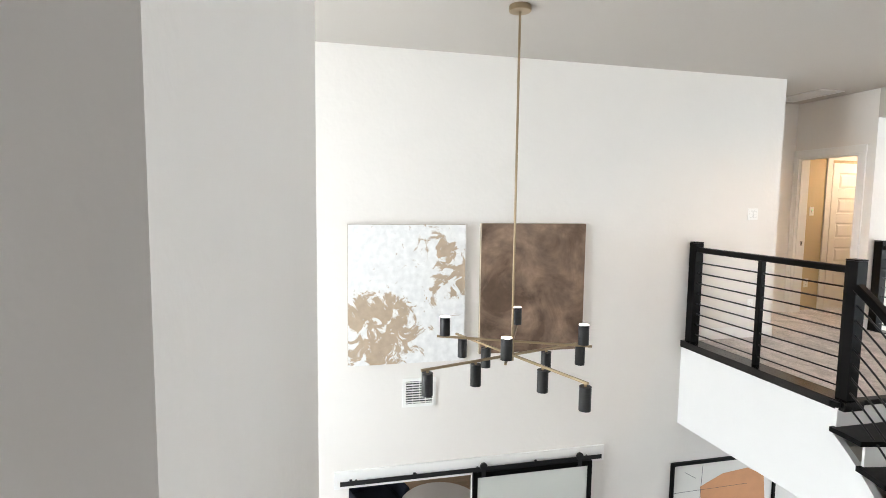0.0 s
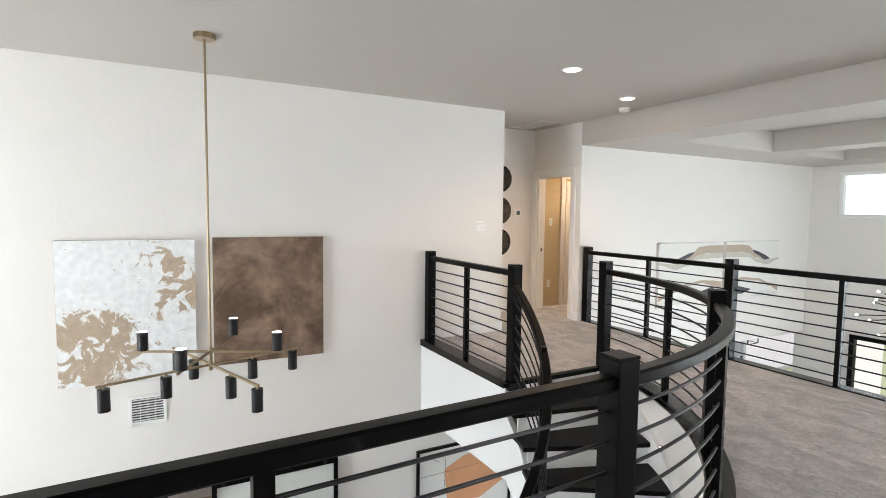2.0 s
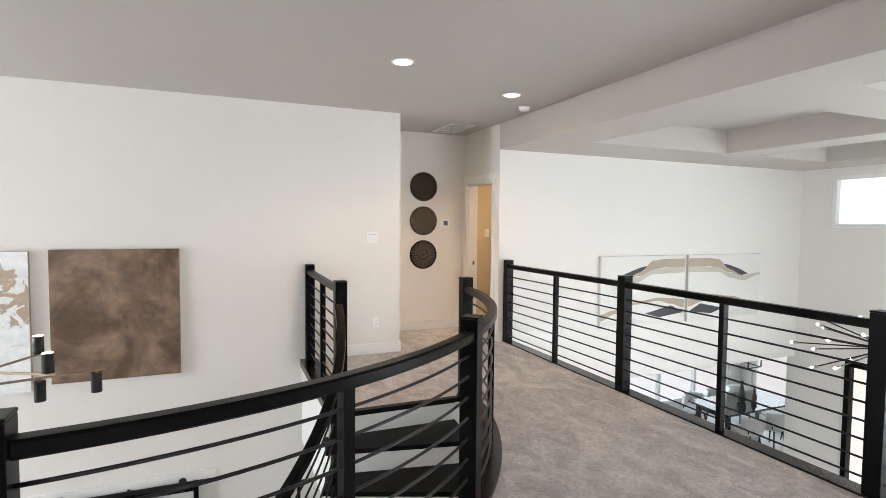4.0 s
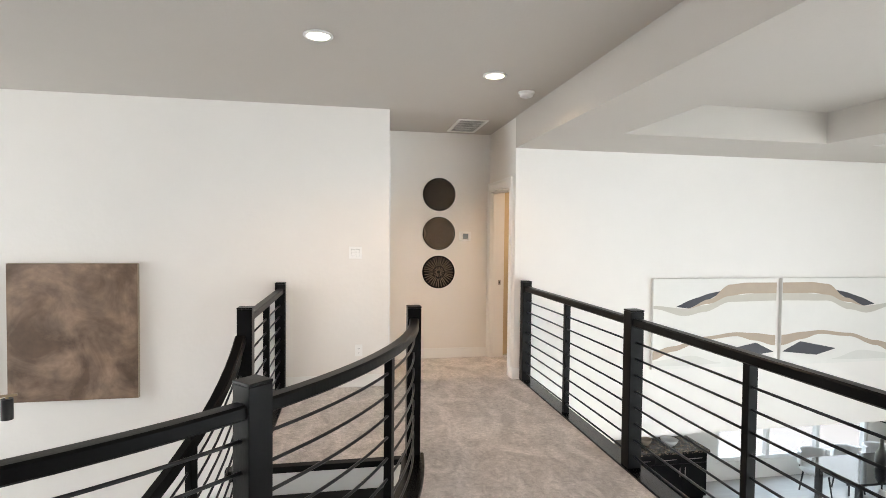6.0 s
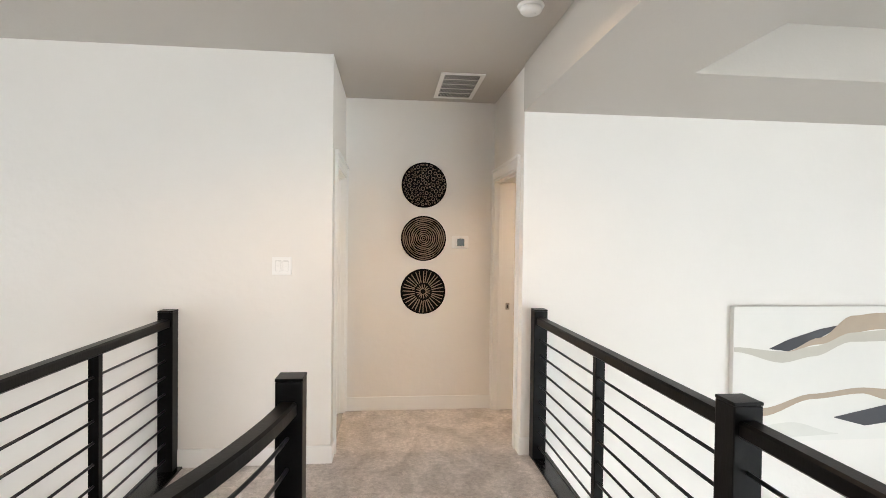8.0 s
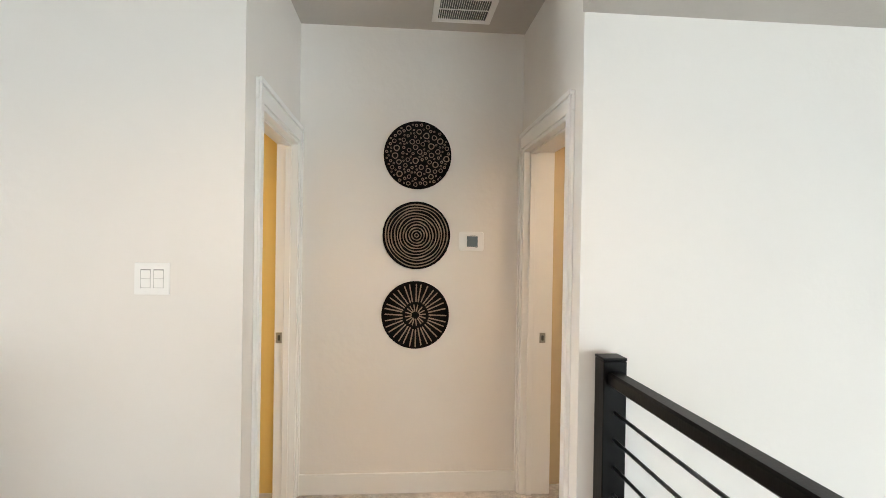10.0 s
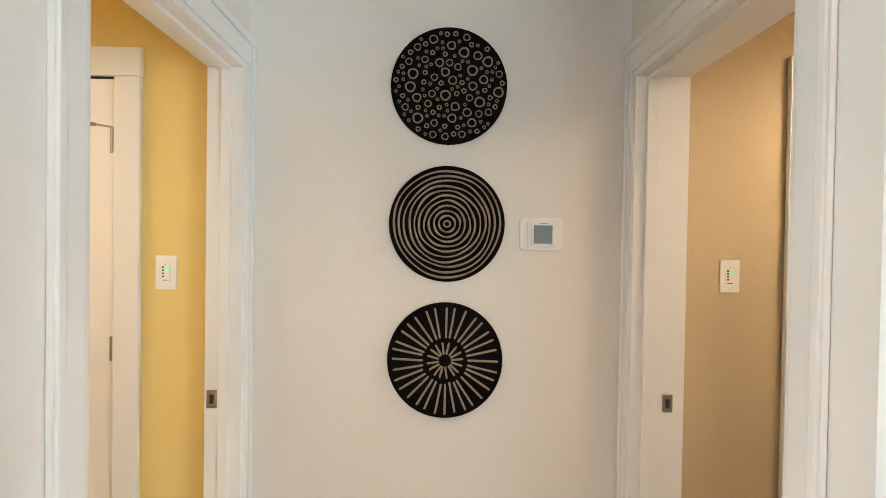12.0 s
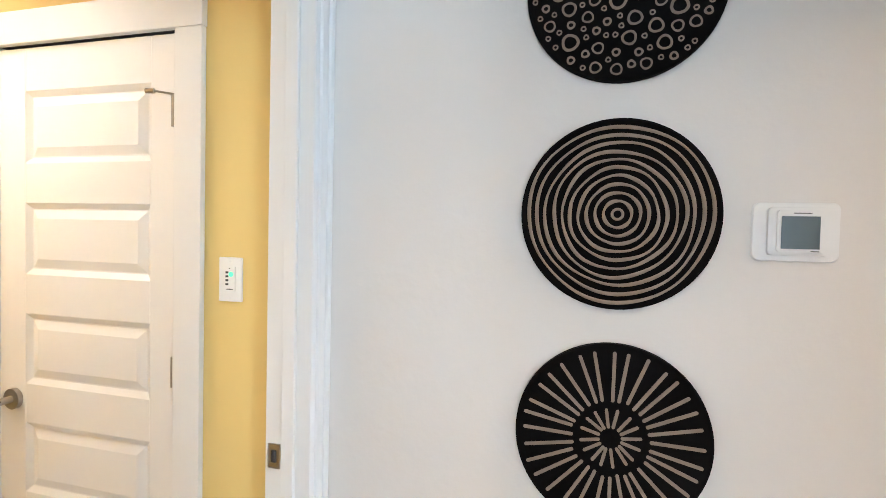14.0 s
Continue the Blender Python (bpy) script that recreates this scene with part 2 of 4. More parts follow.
M_TABLE = material("black_lacquered_wood", (0.012, 0.012, 0.014), 0.1, vary=0.3, scale=9, spec=0.9, coat=0.6)
M_PALE = material("pale_cream_paint", (0.66, 0.645, 0.60), 0.8, vary=0.05, scale=12)
M_VASE = material("grey_ceramic", (0.10, 0.098, 0.092), 0.35, vary=0.2, scale=9)
M_GRASS = material("lawn", (0.25, 0.28, 0.165), 0.95, vary=0.35, scale=0.8, bump=0.6, bump_scale=30)
# for the added slabs that stand in for the glare outside
M_CONCRETE = material("pale_slab_concrete", (0.36, 0.36, 0.355), 0.85, vary=0.1, scale=2, bump=0.2, bump_scale=30)


# ---- mesh helpers ----
def part(name, bm, mat, parent=None, label=""):
    me = bpy.data.meshes.new(name)
    bm.to_mesh(me)
    bm.free()
    me.materials.append(mat)
    ob = new(name, me)
    if parent is not None:
        ob.parent = parent
    if label:
        tagged(ob, label)
    return ob


def thing(name, label, category, place=(0, 0, 0), group="", turn=0):
    ob = new(name)
    ob.matrix_world = pose(*place, 0, 0, turn)
    return tagged(ob, label, category, group)


def structure(name, bm, mat, label="", category=""):
    return tagged(part(name, bm, mat), label, category, kind="structure")


def add_box(bm, x0, x1, y0, y1, z0, z1, bevel=0.0):
    r = bmesh.ops.create_cube(bm, size=1)
    vs = r["verts"]
    for v in vs:
        v.co = Vector(((x0 + x1) / 2 + v.co.x * (x1 - x0), (y0 + y1) / 2 + v.co.y * (y1 - y0), (z0 + z1) / 2 + v.co.z * (z1 - z0)))
    if bevel:
        es = {e for v in vs for e in v.link_edges}
        bmesh.ops.bevel(bm, geom=list(es), offset=bevel, segments=2, profile=0.6, affect="EDGES")
    return bm


def box(x0, x1, y0, y1, z0, z1, bevel=0.0):
    return add_box(bmesh.new(), x0, x1, y0, y1, z0, z1, bevel)


def prism(points, z0, z1):
    bm = bmesh.new()
    f = bm.faces.new([bm.verts.new((x, y, z0)) for x, y in points])
    up = bmesh.ops.extrude_face_region(bm, geom=[f])["geom"]
    for v in up:
        if isinstance(v, bmesh.types.BMVert):
            v.co.z = z1
    bmesh.ops.recalc_face_normals(bm, faces=bm.faces)
    return bm


def cyl(a, b, r, n=16, r2=None, bm=None):
    bm = bm or bmesh.new()
    a, b = Vector(a), Vector(b)
    m = Matrix.Translation((a + b) / 2) @ (b - a).to_track_quat("Z", "Y").to_matrix().to_4x4()
    bmesh.ops.create_cone(bm, cap_ends=True, segments=n, radius1=r, radius2=r if r2 is None else r2, depth=(b - a).length, matrix=m)
    return bm


def sweep(path, section, bm=None, up=Vector((0, 0, 1))):
    """A closed section (u across, v up) carried along a path, upright."""
    bm = bm or bmesh.new()
    path = [Vector(p) for p in path]
    rings = []
    for i, p in enumerate(path):
        d = path[min(i + 1, len(path) - 1)] - path[max(i - 1, 0)]
        d.normalize()
        side = d.cross(up).normalized()
        top = side.cross(d).normalized()
        rings.append([bm.verts.new(p + side * u + top * v) for u, v in section])
    k = len(section)
    for r0, r1 in zip(rings, rings[1:]):
        for j in range(k):
            bm.faces.new((r0[j], r0[(j + 1) % k], r1[(j + 1) % k], r1[j]))
    bm.faces.new(rings[0][::-1])
    bm.faces.new(rings[-1])
    bmesh.ops.recalc_face_normals(bm, faces=bm.faces)
    return bm


def round_section(r, n=8):
    return [(r * math.cos(2 * math.pi * i / n), r * math.sin(2 * math.pi * i / n)) for i in range(n)]


def slab_section(w, h, c=0.006):
    w, h = w / 2, h / 2
    return [(-w + c, -h), (w - c, -h), (w, -h + c), (w, h - c), (w - c, h), (-w + c, h), (-w, h - c), (-w, -h + c)]


def lathe(profile, n=24, centre=(0, 0, 0)):
    bm = bmesh.new()
    rings = [[bm.verts.new((centre[0] + r * math.cos(2 * math.pi * i / n), centre[1] + r * math.sin(2 * math.pi * i / n), centre[2] + z)) for i in range(n)] for r, z in profile]
    for a, b in zip(rings, rings[1:]):
        for i in range(n):
            bm.faces.new((a[i], a[(i + 1) % n], b[(i + 1) % n], b[i]))
    bm.faces.new(rings[0][::-1])
    bm.faces.new(rings[-1])
    return bm


def smooth(ob):
    for p in ob.data.polygons:
        p.use_smooth = True
    return ob


def wall(axis, at, thick, a0, a1, z0, z1, holes=()):
    """A wall across axis 'x' or 'y': its faces at 'at' and at+thick, running a0..a1 along the other axis, with holes (a0, a1, z0, z1)."""
    us = sorted({a0, a1, *[h[0] for h in holes], *[h[1] for h in holes]})
    ws = sorted({z0, z1, *[h[2] for h in holes], *[h[3] for h in holes]})
    us = [u for u in us if a0 <= u <= a1]
    ws = [w for w in ws if z0 <= w <= z1]
    nu, nw = len(us) - 1, len(ws) - 1

    def solid(i, j):
        if not (0 <= i < nu and 0 <= j < nw):
            return False
        u, w = (us[i] + us[i + 1]) / 2, (ws[j] + ws[j + 1]) / 2
        return not any(h[0] < u < h[1] and h[2] < w < h[3] for h in holes)
    bm = bmesh.new()
    cache = {}

    def v(i, j, k):
        if (i, j, k) not in cache:
            d = at + (thick if k else 0)
            cache[i, j, k] = bm.verts.new((d, us[i], ws[j]) if axis == "x" else (us[i], d, ws[j]))
        return cache[i, j, k]
    for i in range(nu):
        for j in range(nw):
            if not solid(i, j):
                continue
            for k in (0, 1):
                bm.faces.new((v(i, j, k), v(i + 1, j, k), v(i + 1, j + 1, k), v(i, j + 1, k)))
            for di, dj, p, q in ((-1, 0, (i, j), (i, j + 1)), (1, 0, (i + 1, j), (i + 1, j + 1)), (0, -1, (i, j), (i + 1, j)), (0, 1, (i, j + 1), (i + 1, j + 1))):
                if not solid(i + di, j + dj):
                    bm.faces.new((v(*p, 0), v(*q, 0), v(*q, 1), v(*p, 1)))
    bmesh.ops.recalc_face_normals(bm, faces=bm.faces)
    return bm


def rail_radius(a, off=0.0):
    """Distance from the stair's centre to the curved railing's line (moved outwards by off) at angle a."""
    a = max(a, -90)
    ux, uy, dx, dy = math.cos(radians(a)), math.sin(radians(a)), DX_C - CX, DY_C - CY
    d = ux * dx + uy * dy
    return d + math.sqrt(d * d - dx * dx - dy * dy + (DR + off) ** 2)


def rail_arc(off, a0, a1, n, z=0.0):
    angles = [a0 + (a1 - a0) * i / n for i in range(n + 1)]
    return [(CX + rail_radius(a, off) * math.cos(radians(a)), CY + rail_radius(a, off) * math.sin(radians(a)), z) for a in angles]


# ---- the setting: floors ----
edge = [(p[0], p[1]) for p in rail_arc(0.03, 0, -89, 32)]
carpet = [(WX, SY), (RX + 0.06, SY), (RX + 0.06, GY), (HR, GY), (HR, HB), (HL, HB), (HL, NY), (LX + 0.02, NY), (LX + 0.02, CY)] + edge + [(-1.06, WRY - 0.03), (-1.10, -0.83), (WX, -0.83)]
structure("floor", prism(carpet, -0.05, 0.0), M_CARPET, "thick taupe grey cut-pile carpet on the landing", "carpet")
structure("floor_slab", prism(carpet, -0.36, -0.054), M_TRIM, "white boxed-in floor structure of the landing", "floor")
structure("floor_lower", box(WX - 0.2, EX + 3.2, SY, 7.2, FZ - 0.15, FZ), M_TILE, "pale polished wood-look floor of the lower storey", "floor")
structure("ground", box(-400, 400, -400, 400, FZ - 0.40, FZ - 0.19), M_GRASS, "mown green lawn outside the windows", "lawn")

# ---- the setting: walls ----
structure("wall_north", wall("y", NY, 0.14, WX, HL, FZ, CZ, [(-0.78, 0.42, FZ, -1.18)]), M_WALL, "tall white foyer wall, finely textured paint", "wall")
structure("wall_hall_left", wall("x", HL, -0.105, NY + 0.14, HB, 0, CZ, [(3.75, 4.547, 0, 2.035)]), M_WALL, "short white hall wall with a doorway", "wall")
structure("wall_hall_right", wall("x", HR, 0.169, GY + 0.14, HB + 0.0, 0, CZ, [(3.75, 4.547, 0, 2.035)]), M_WALL, "short white hall wall with a doorway", "wall")
structure("wall_hall_back", wall("y", HB, 0.12, HL - 0.107, HR + 0.171, -0.05, CZ), M_WALL, "warm-lit greige end wall of the hall", "wall")
structure("wall_great_north", wall("y", GY, 0.14, HR, EX, -0.70, CZ), M_WALL, "white upper wall of the great room", "wall")
structure("wall_north_low", wall("y", NY, 0.14, HL, 6.2, FZ, -0.70), M_WALL, "white lower wall beside the dining opening", "wall")
structure("wall_east", wall("x", EX, 0.16, SY, GY + 0.14, FZ, CZ + 0.3, [(1.955, 3.115, 1.475, 2.285), (-0.6, 2.80, FZ, -0.60), (-3.4, -1.0, FZ + 0.3, 2.27)]), M_WALL, "white great room wall with windows", "wall")
structure("wall_south", wall("y", SY, -0.14, WX, EX + 0.16, FZ, CZ + 0.3, [(6.3, 9.9, FZ + 0.3, 2.2), (1.0, 3.3, 0.85, 2.25)]), M_WALL, "white wall closing the landing", "wall")
structure("wall_west", wall("x", WX, -0.14, SY - 0.14, NY + 0.14, FZ, CZ, [(0.3, 2.9, -2.4, 2.3)]), M_WALL, "white front wall with a tall window", "wall")


def nib_wall():
    bm = prism([(-1.080, -0.850), (-1.023, 0.478), (-1.163, 0.484), (-1.220, -0.844)], -0.40, CZ)
    structure("wall_nib", bm, M_WALL, "end of a white textured wall beside the foyer", "wall")
    # added out of view, to block light from the wall beside the nib
    structure("wall_shade_blocker", box(WX, -1.12, -1.74, -1.60, 0, CZ), M_WALL, "unseen added wall that keeps light off the nib return", "wall")
    structure("wall_nib_return", box(WX, -1.220, -0.847, -0.70, 0, CZ), M_WALL, "shaded wall beside the nib", "wall")


nib_wall()

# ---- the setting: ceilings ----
structure("ceiling", box(WX, 5.045, SY, HB + 0.1, CZ, CZ + 0.12), M_CEIL_SHADED, "flat white textured ceiling, paint darkened for shade", "ceiling")
structure("ceiling_hall", box(5.047, HR + 0.18, GY, HB + 0.1, CZ, CZ + 0.12), M_CEIL_SHADED, "flat ceiling over the hall", "ceiling")


def coffers():
    x0, x1 = 5.05, EX
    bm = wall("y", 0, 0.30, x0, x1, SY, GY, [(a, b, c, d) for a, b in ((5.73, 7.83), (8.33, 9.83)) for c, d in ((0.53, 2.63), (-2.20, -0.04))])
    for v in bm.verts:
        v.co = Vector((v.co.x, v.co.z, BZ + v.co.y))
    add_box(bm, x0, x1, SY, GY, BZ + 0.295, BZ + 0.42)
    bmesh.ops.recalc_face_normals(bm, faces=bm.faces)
    structure("ceiling_coffered", bm, M_CEIL_SHADED, "white coffered ceiling with deep square recesses, paint darkened for shade", "ceiling")


coffers()
structure("ceiling_dining", box(6.0, EX + 3.2, GY + 0.14, 7.2, -0.40, -0.30), M_CEIL_SHADED, "white ceiling over the dining area, paint darkened for shade", "ceiling")
structure("ceiling_under_landing", box(LX + 0.15, RX + 0.05, 2.2, NY, -0.88, -0.37), M_CEIL_SHADED, "boxed white soffit under the landing, paint darkened for shade", "ceiling")

# landing fascia above the foyer
structure("fascia", box(LX, LX + 0.14, CY, NY, -0.88, -0.06), M_TRIM, "smooth white fascia below the landing railing", "fascia")
structure("fascia_great_room", box(RX + 0.06, RX + 0.09, SY, GY, -0.88, -0.01), M_TRIM, "white fascia below the bridge railing", "fascia")
structure("fascia_foyer", prism([(-1.03, WRY - 0.03), (NCX, NCY - 0.03), (NCX, NCY + 0.02), (-1.03, WRY + 0.02)], -0.88, -0.01), M_TRIM, "white fascia below the straight railing", "fascia")


# ---- baseboards and door casings ----
def baseboard(x0, x1, y0, y1):
    bm = box(x0, x1, y0, y1, 0, 0.12, 0.004)
    structure("baseboard", bm, M_TRIM, "white painted baseboard", "baseboard")


baseboard(LX + 0.12, HL + 0.014, NY - 0.014, NY)
baseboard(HL, HL + 0.014, NY + 0.002, 3.655)
baseboard(HL, HR, HB - 0.014, HB)
baseboard(HR - 0.014, HR, GY + 0.002, 3.655)
baseboard(HR - 0.014, RX - 0.05, GY - 0.014, GY)
baseboard(WX, -1.22, -0.862, -0.848)


def casing(side, x, y0, y1, z1, label, deep, strike):
    """Casing, jamb and stop of a doorway in a wall across x; side +1: the hall lies at larger x."""
    th = thing("door_frame", label, "door frame", (x, (y0 + y1) / 2, 0))
    th["kind"] = "structure"
    h = (y1 - y0) / 2
    w = 0.085

    def strip(a, b, c, d, near, far):
        lo, hi = sorted((side * near, side * far))
        return box(lo, hi, a, b, c, d, 0.003)
    for s in (-1, 1):
        cw = w if s < 0 else 0.047
        a, b = sorted((s * (h + 0.004), s * (h + cw)))
        part("casing", strip(a, b, 0, z1 + 0.004, 0.001, 0.016), M_TRIM, th)
        a, b = sorted((s * (h + cw - 0.018), s * (h + cw + (0.002 if s < 0 else 0.0))))
        part("back_band", strip(a, b, 0, z1 + w - 0.0162, 0.0162, 0.025), M_TRIM, th)
        a, b = sorted((s * (h - 0.016), s * (h + 0.012)))
        part("jamb", strip(a, b, 0, z1, 0.008, -deep), M_TRIM, th)
        a, b = sorted((s * (h - 0.028), s * (h - 0.016)))
        part("stop", strip(a, b, 0, z1 - 0.016, -0.030, -0.064), M_TRIM, th)
    part("head_casing", strip(-h - w - 0.0045, h + 0.045, z1 + 0.0042, z1 + w + 0.004, 0.0012, 0.0162), M_TRIM, th)
    part("head_back_band", strip(-h - w - 0.0065, h + 0.044, z1 + w - 0.016, z1 + w + 0.007, 0.0165, 0.0275), M_TRIM, th)
    part("head_jamb", strip(-h, h, z1 - 0.016, z1 + 0.012, 0.008, -deep), M_TRIM, th)
    part("head_stop", strip(-h + 0.016, h - 0.016, z1 - 0.028, z1 - 0.016, -0.030, -0.064), M_TRIM, th)
    bm = strip(h - 0.0185, h - 0.0165, 0.895, 0.955, 0.017 - strike, -0.017 - strike)
    p = part("strike_plate", bm, M_NICKEL, th, "brushed nickel strike plate")
    part("strike_hole", strip(h - 0.0195, h - 0.0183, 0.91, 0.94, 0.0065 - strike, -0.0065 - strike), M_DARKMARK, p)


casing(1, HL, 3.75, 4.547, 2.035, "white painted casing of the open doorway to a yellow room", 0.113, 0.087)
casing(-1, HR, 3.75, 4.547, 2.035, "white painted casing of the open doorway to a tan room", 0.177, 0.120)

# ---- side rooms ----
structure("floor_bath", box(1.6, HL - 0.002, NY + 0.14, 4.625, -0.06, -0.004), M_TILE, "floor of the yellow room", "floor")
structure("wall_bath_north", wall("y", 4.625, 0.05, 1.6, HL - 0.107, 0, CZ - 0.2, [(2.60, 3.285, 0, 2.01)]), M_YELLOW, "warm yellow painted wall", "wall")
structure("wall_bath_west", wall("x", 1.6, -0.1, NY + 0.14, 4.675, 0, CZ - 0.2), M_YELLOW, "warm yellow painted wall", "wall")
structure("wall_bath_south", box(1.6, HL - 0.107, NY + 0.144, NY + 0.16, 0, CZ - 0.2), M_YELLOW, "warm yellow painted wall", "wall")
structure("ceiling_bath", box(1.5, HL - 0.107, NY + 0.144, 4.675, CZ - 0.2, CZ - 0.1), M_CEIL_SHADED, "white ceiling of the yellow room, paint darkened for shade", "ceiling")
structure("floor_bedroom", box(HR + 0.002, 7.8, GY + 0.14, 4.66, -0.06, -0.004), M_CARPET, "carpet of the tan room", "carpet")
structure("wall_bedroom_north", wall("y", 4.66, 0.1, HR + 0.171, 7.8, 0, CZ - 0.2), M_TAN, "warm tan painted wall", "wall")
structure("wall_bedroom_east", wall("x", 7.8, 0.1, GY + 0.14, 4.78, 0, CZ - 0.2), M_TAN, "warm tan painted wall", "wall")
structure("wall_bedroom_south", box(HR + 0.171, 7.8, GY + 0.144, GY + 0.16, 0, CZ - 0.2), M_TAN, "warm tan painted wall", "wall")
structure("ceiling_bedroom", box(HR + 0.171, 7.9, GY + 0.144, 4.78, CZ - 0.2, CZ - 0.1), M_CEIL_SHADED, "white ceiling of the tan room, paint darkened for shade", "ceiling")


def panel_door(name, label, place, w=0.66, hgt=2.0, handle=True):
    """A white moulded door with five raised panels; latch side at x = 0, hinges at x = w, facing -y."""
    th = thing(name, label, "door", place)
    th["kind"] = "structure"
    part("leaf", box(0, w, 0.006, 0.036, 0.006, hgt), M_DOOR, th)
    st, n, gap = 0.105, 5, 0.122
    part("stile", box(0, st, -0.006, 0.0055, 0.006, hgt, 0.002), M_DOOR, th)
    part("stile", box(w - st + 0.02, w, -0.006, 0.0055, 0.006, hgt, 0.002), M_DOOR, th)
    tops = [1.87 - 0.337 * i for i in range(n)]
    cuts = [hgt] + [z for t in tops for z in (t, t - 0.337 + gap)] + [0.006]
    for i in range(n + 1):
        part("rail", box(st, w - st + 0.02, -0.006, 0.0055, cuts[2 * i + 1], cuts[2 * i], 0.002), M_DOOR, th)
    for t in tops:
        x0, x1, z0, z1 = st, w - st + 0.02, t - 0.337 + gap, t
        bm = bmesh.new()
        loops = []
        for inset, y in ((0.0, -0.0055), (0.016, 0.0055), (0.020, 0.0055), (0.046, -0.004)):
            loops.append([bm.verts.new(q) for q in ((x0 + inset, y, z0 + inset), (x1 - inset, y, z0 + inset), (x1 - inset, y, z1 - inset), (x0 + inset, y, z1 - inset))])
        for a, b in zip(loops, loops[1:]):
            for j in range(4):
                bm.faces.new((a[j], a[(j + 1) % 4], b[(j + 1) % 4], b[j]))
        bm.faces.new(loops[-1])
        bmesh.ops.recalc_face_normals(bm, faces=bm.faces)
        part("panel", bm, M_DOOR, th)
    for hz in (0.2, 1.07, 1.79):
        hg = part("hinge", cyl((w + 0.003, -0.012, hz - 0.042), (w + 0.003, -0.012, hz + 0.042), 0.008, 12), M_NICKEL, th, "nickel hinge")
        part("leaf_plate", box(w - 0.006, w + 0.01, -0.0075, -0.0062, hz - 0.042, hz + 0.042), M_NICKEL, hg)
    if handle:
        lv = part("lever", cyl((0.062, -0.006, 0.93), (0.062, -0.02, 0.93), 0.032, 24), M_NICKEL, th, "brushed nickel lever handle")
        part("neck", cyl((0.062, -0.02, 0.93), (0.062, -0.055, 0.93), 0.011, 12), M_NICKEL, lv)
        part("grip", sweep([(0.062, -0.055, 0.93), (0.025, -0.06, 0.934), (-0.03, -0.058, 0.931), (-0.075, -0.05, 0.922)], slab_section(0.013, 0.022, 0.004)), M_NICKEL, lv)
    return th


def hinge_stop(parent, w):
    p = part("door_stop", cyl((w - 0.003, -0.014, 1.745), (w - 0.003, -0.014, 1.835), 0.0045, 8), M_NICKEL, parent, "nickel hinge-pin door stop")
    part("arm", cyl((w - 0.003, -0.016, 1.833), (w - 0.045, -0.035, 1.838), 0.003, 8), M_NICKEL, p)
    part("bumper", cyl((w - 0.045, -0.035, 1.838), (w - 0.068, -0.04, 1.838), 0.007, 10), M_NICKEL, p)


def flat_casing(label, x0, x1, z1, y):
    th = thing("door_frame", label, "door frame", ((x0 + x1) / 2, y, 0))
    th["kind"] = "structure"
    h, w = (x1 - x0) / 2, 0.09
    for s in (-1, 1):
        a, b = sorted((s * (h + 0.002), s * (h + w)))
        part("casing", box(a, b, -0.02, -0.001, 0, z1 + 0.004, 0.003), M_TRIM, th)
        a, b = sorted((s * (h - 0.008), s * (h + 0.012)))
        part("jamb", box(a, b, -0.004, 0.045, 0, z1 + 0.008), M_TRIM, th)
    part("head_casing", box(-h - w - 0.003, h + w + 0.003, -0.022, -0.0012, z1 + 0.0042, z1 + w + 0.012, 0.003), M_TRIM, th)
    # white jamb coloured dark, to draw the shaded gap above the door
    part("head_jamb", box(-h - 0.012, h + 0.012, -0.004, 0.045, z1 + 0.007, z1 + 0.02), M_DARKMARK, th)


bath_door = panel_door("door_1", "closed white five-panel door with a nickel lever", (2.613, 4.632, 0))
hinge_stop(bath_door, 0.66)
flat_casing("white casing round the closed door in the yellow room", 2.605, 3.283, 2.002, 4.625)
structure("wall_closet", box(2.4, 3.4, 4.68, 4.70, 0, 2.3), M_TRIM, "closet wall behind the door", "wall")
bed_door = panel_door("door_2", "closed white five-panel door in the tan room", (5.745, 4.640, 0), w=0.72, handle=False)
flat_casing("white casing round the door in the tan room", 5.737, 6.473, 2.035, 4.656)


# ---- railings ----
POST_H, RAIL_Z = 1.025, 0.957
LOW_Z = 0.926         # handrail of the railings at the foyer's south edge
RODS = [0.088 + 0.1055 * i for i in range(8)]
PW = 0.092


def newel(parent, x, y, z0=0.0, h=POST_H, turn=0.0):
    bm = box(-PW / 2, PW / 2, -PW / 2, PW / 2, 0, h, 0.004)
    ob = part("newel_post", bm, M_BLACK, parent)
    ob.matrix_local = pose(x, y, z0, 0, 0, turn)
    cap = part("post_cap", box(-PW / 2 - 0.001, PW / 2 + 0.001, -PW / 2 - 0.001, PW / 2 + 0.001, h + 0.001, h + 0.012, 0.003), M_BLACK, ob)
    return ob


def baluster(parent, x, y, z0=0.0, h=RAIL_Z - 0.02, turn=0.0):
    ob = part("baluster", box(-0.024, 0.024, -0.02, 0.02, 0, h, 0.003), M_BLACK, parent)
    ob.matrix_local = pose(x, y, z0, 0, 0, turn)
    return ob


def run(parent, path, top=RAIL_Z):
    """Handrail, shoe and rods along one path on the floor."""
    up = lambda z: [(p[0], p[1], p[2] + z) for p in path]
    part("handrail", sweep(up(top), slab_section(0.062, 0.052, 0.008)), M_BLACK, parent)
    for z in RODS:
        smooth(part("rod", sweep(up(z), round_section(0.0068, 8)), M_ROD, parent))


def railing(label, stops, mids, shoe=None):
    th = thing("railing", label, "railing", (0, 0, 0))
    for x, y in stops:
        newel(th, x, y)
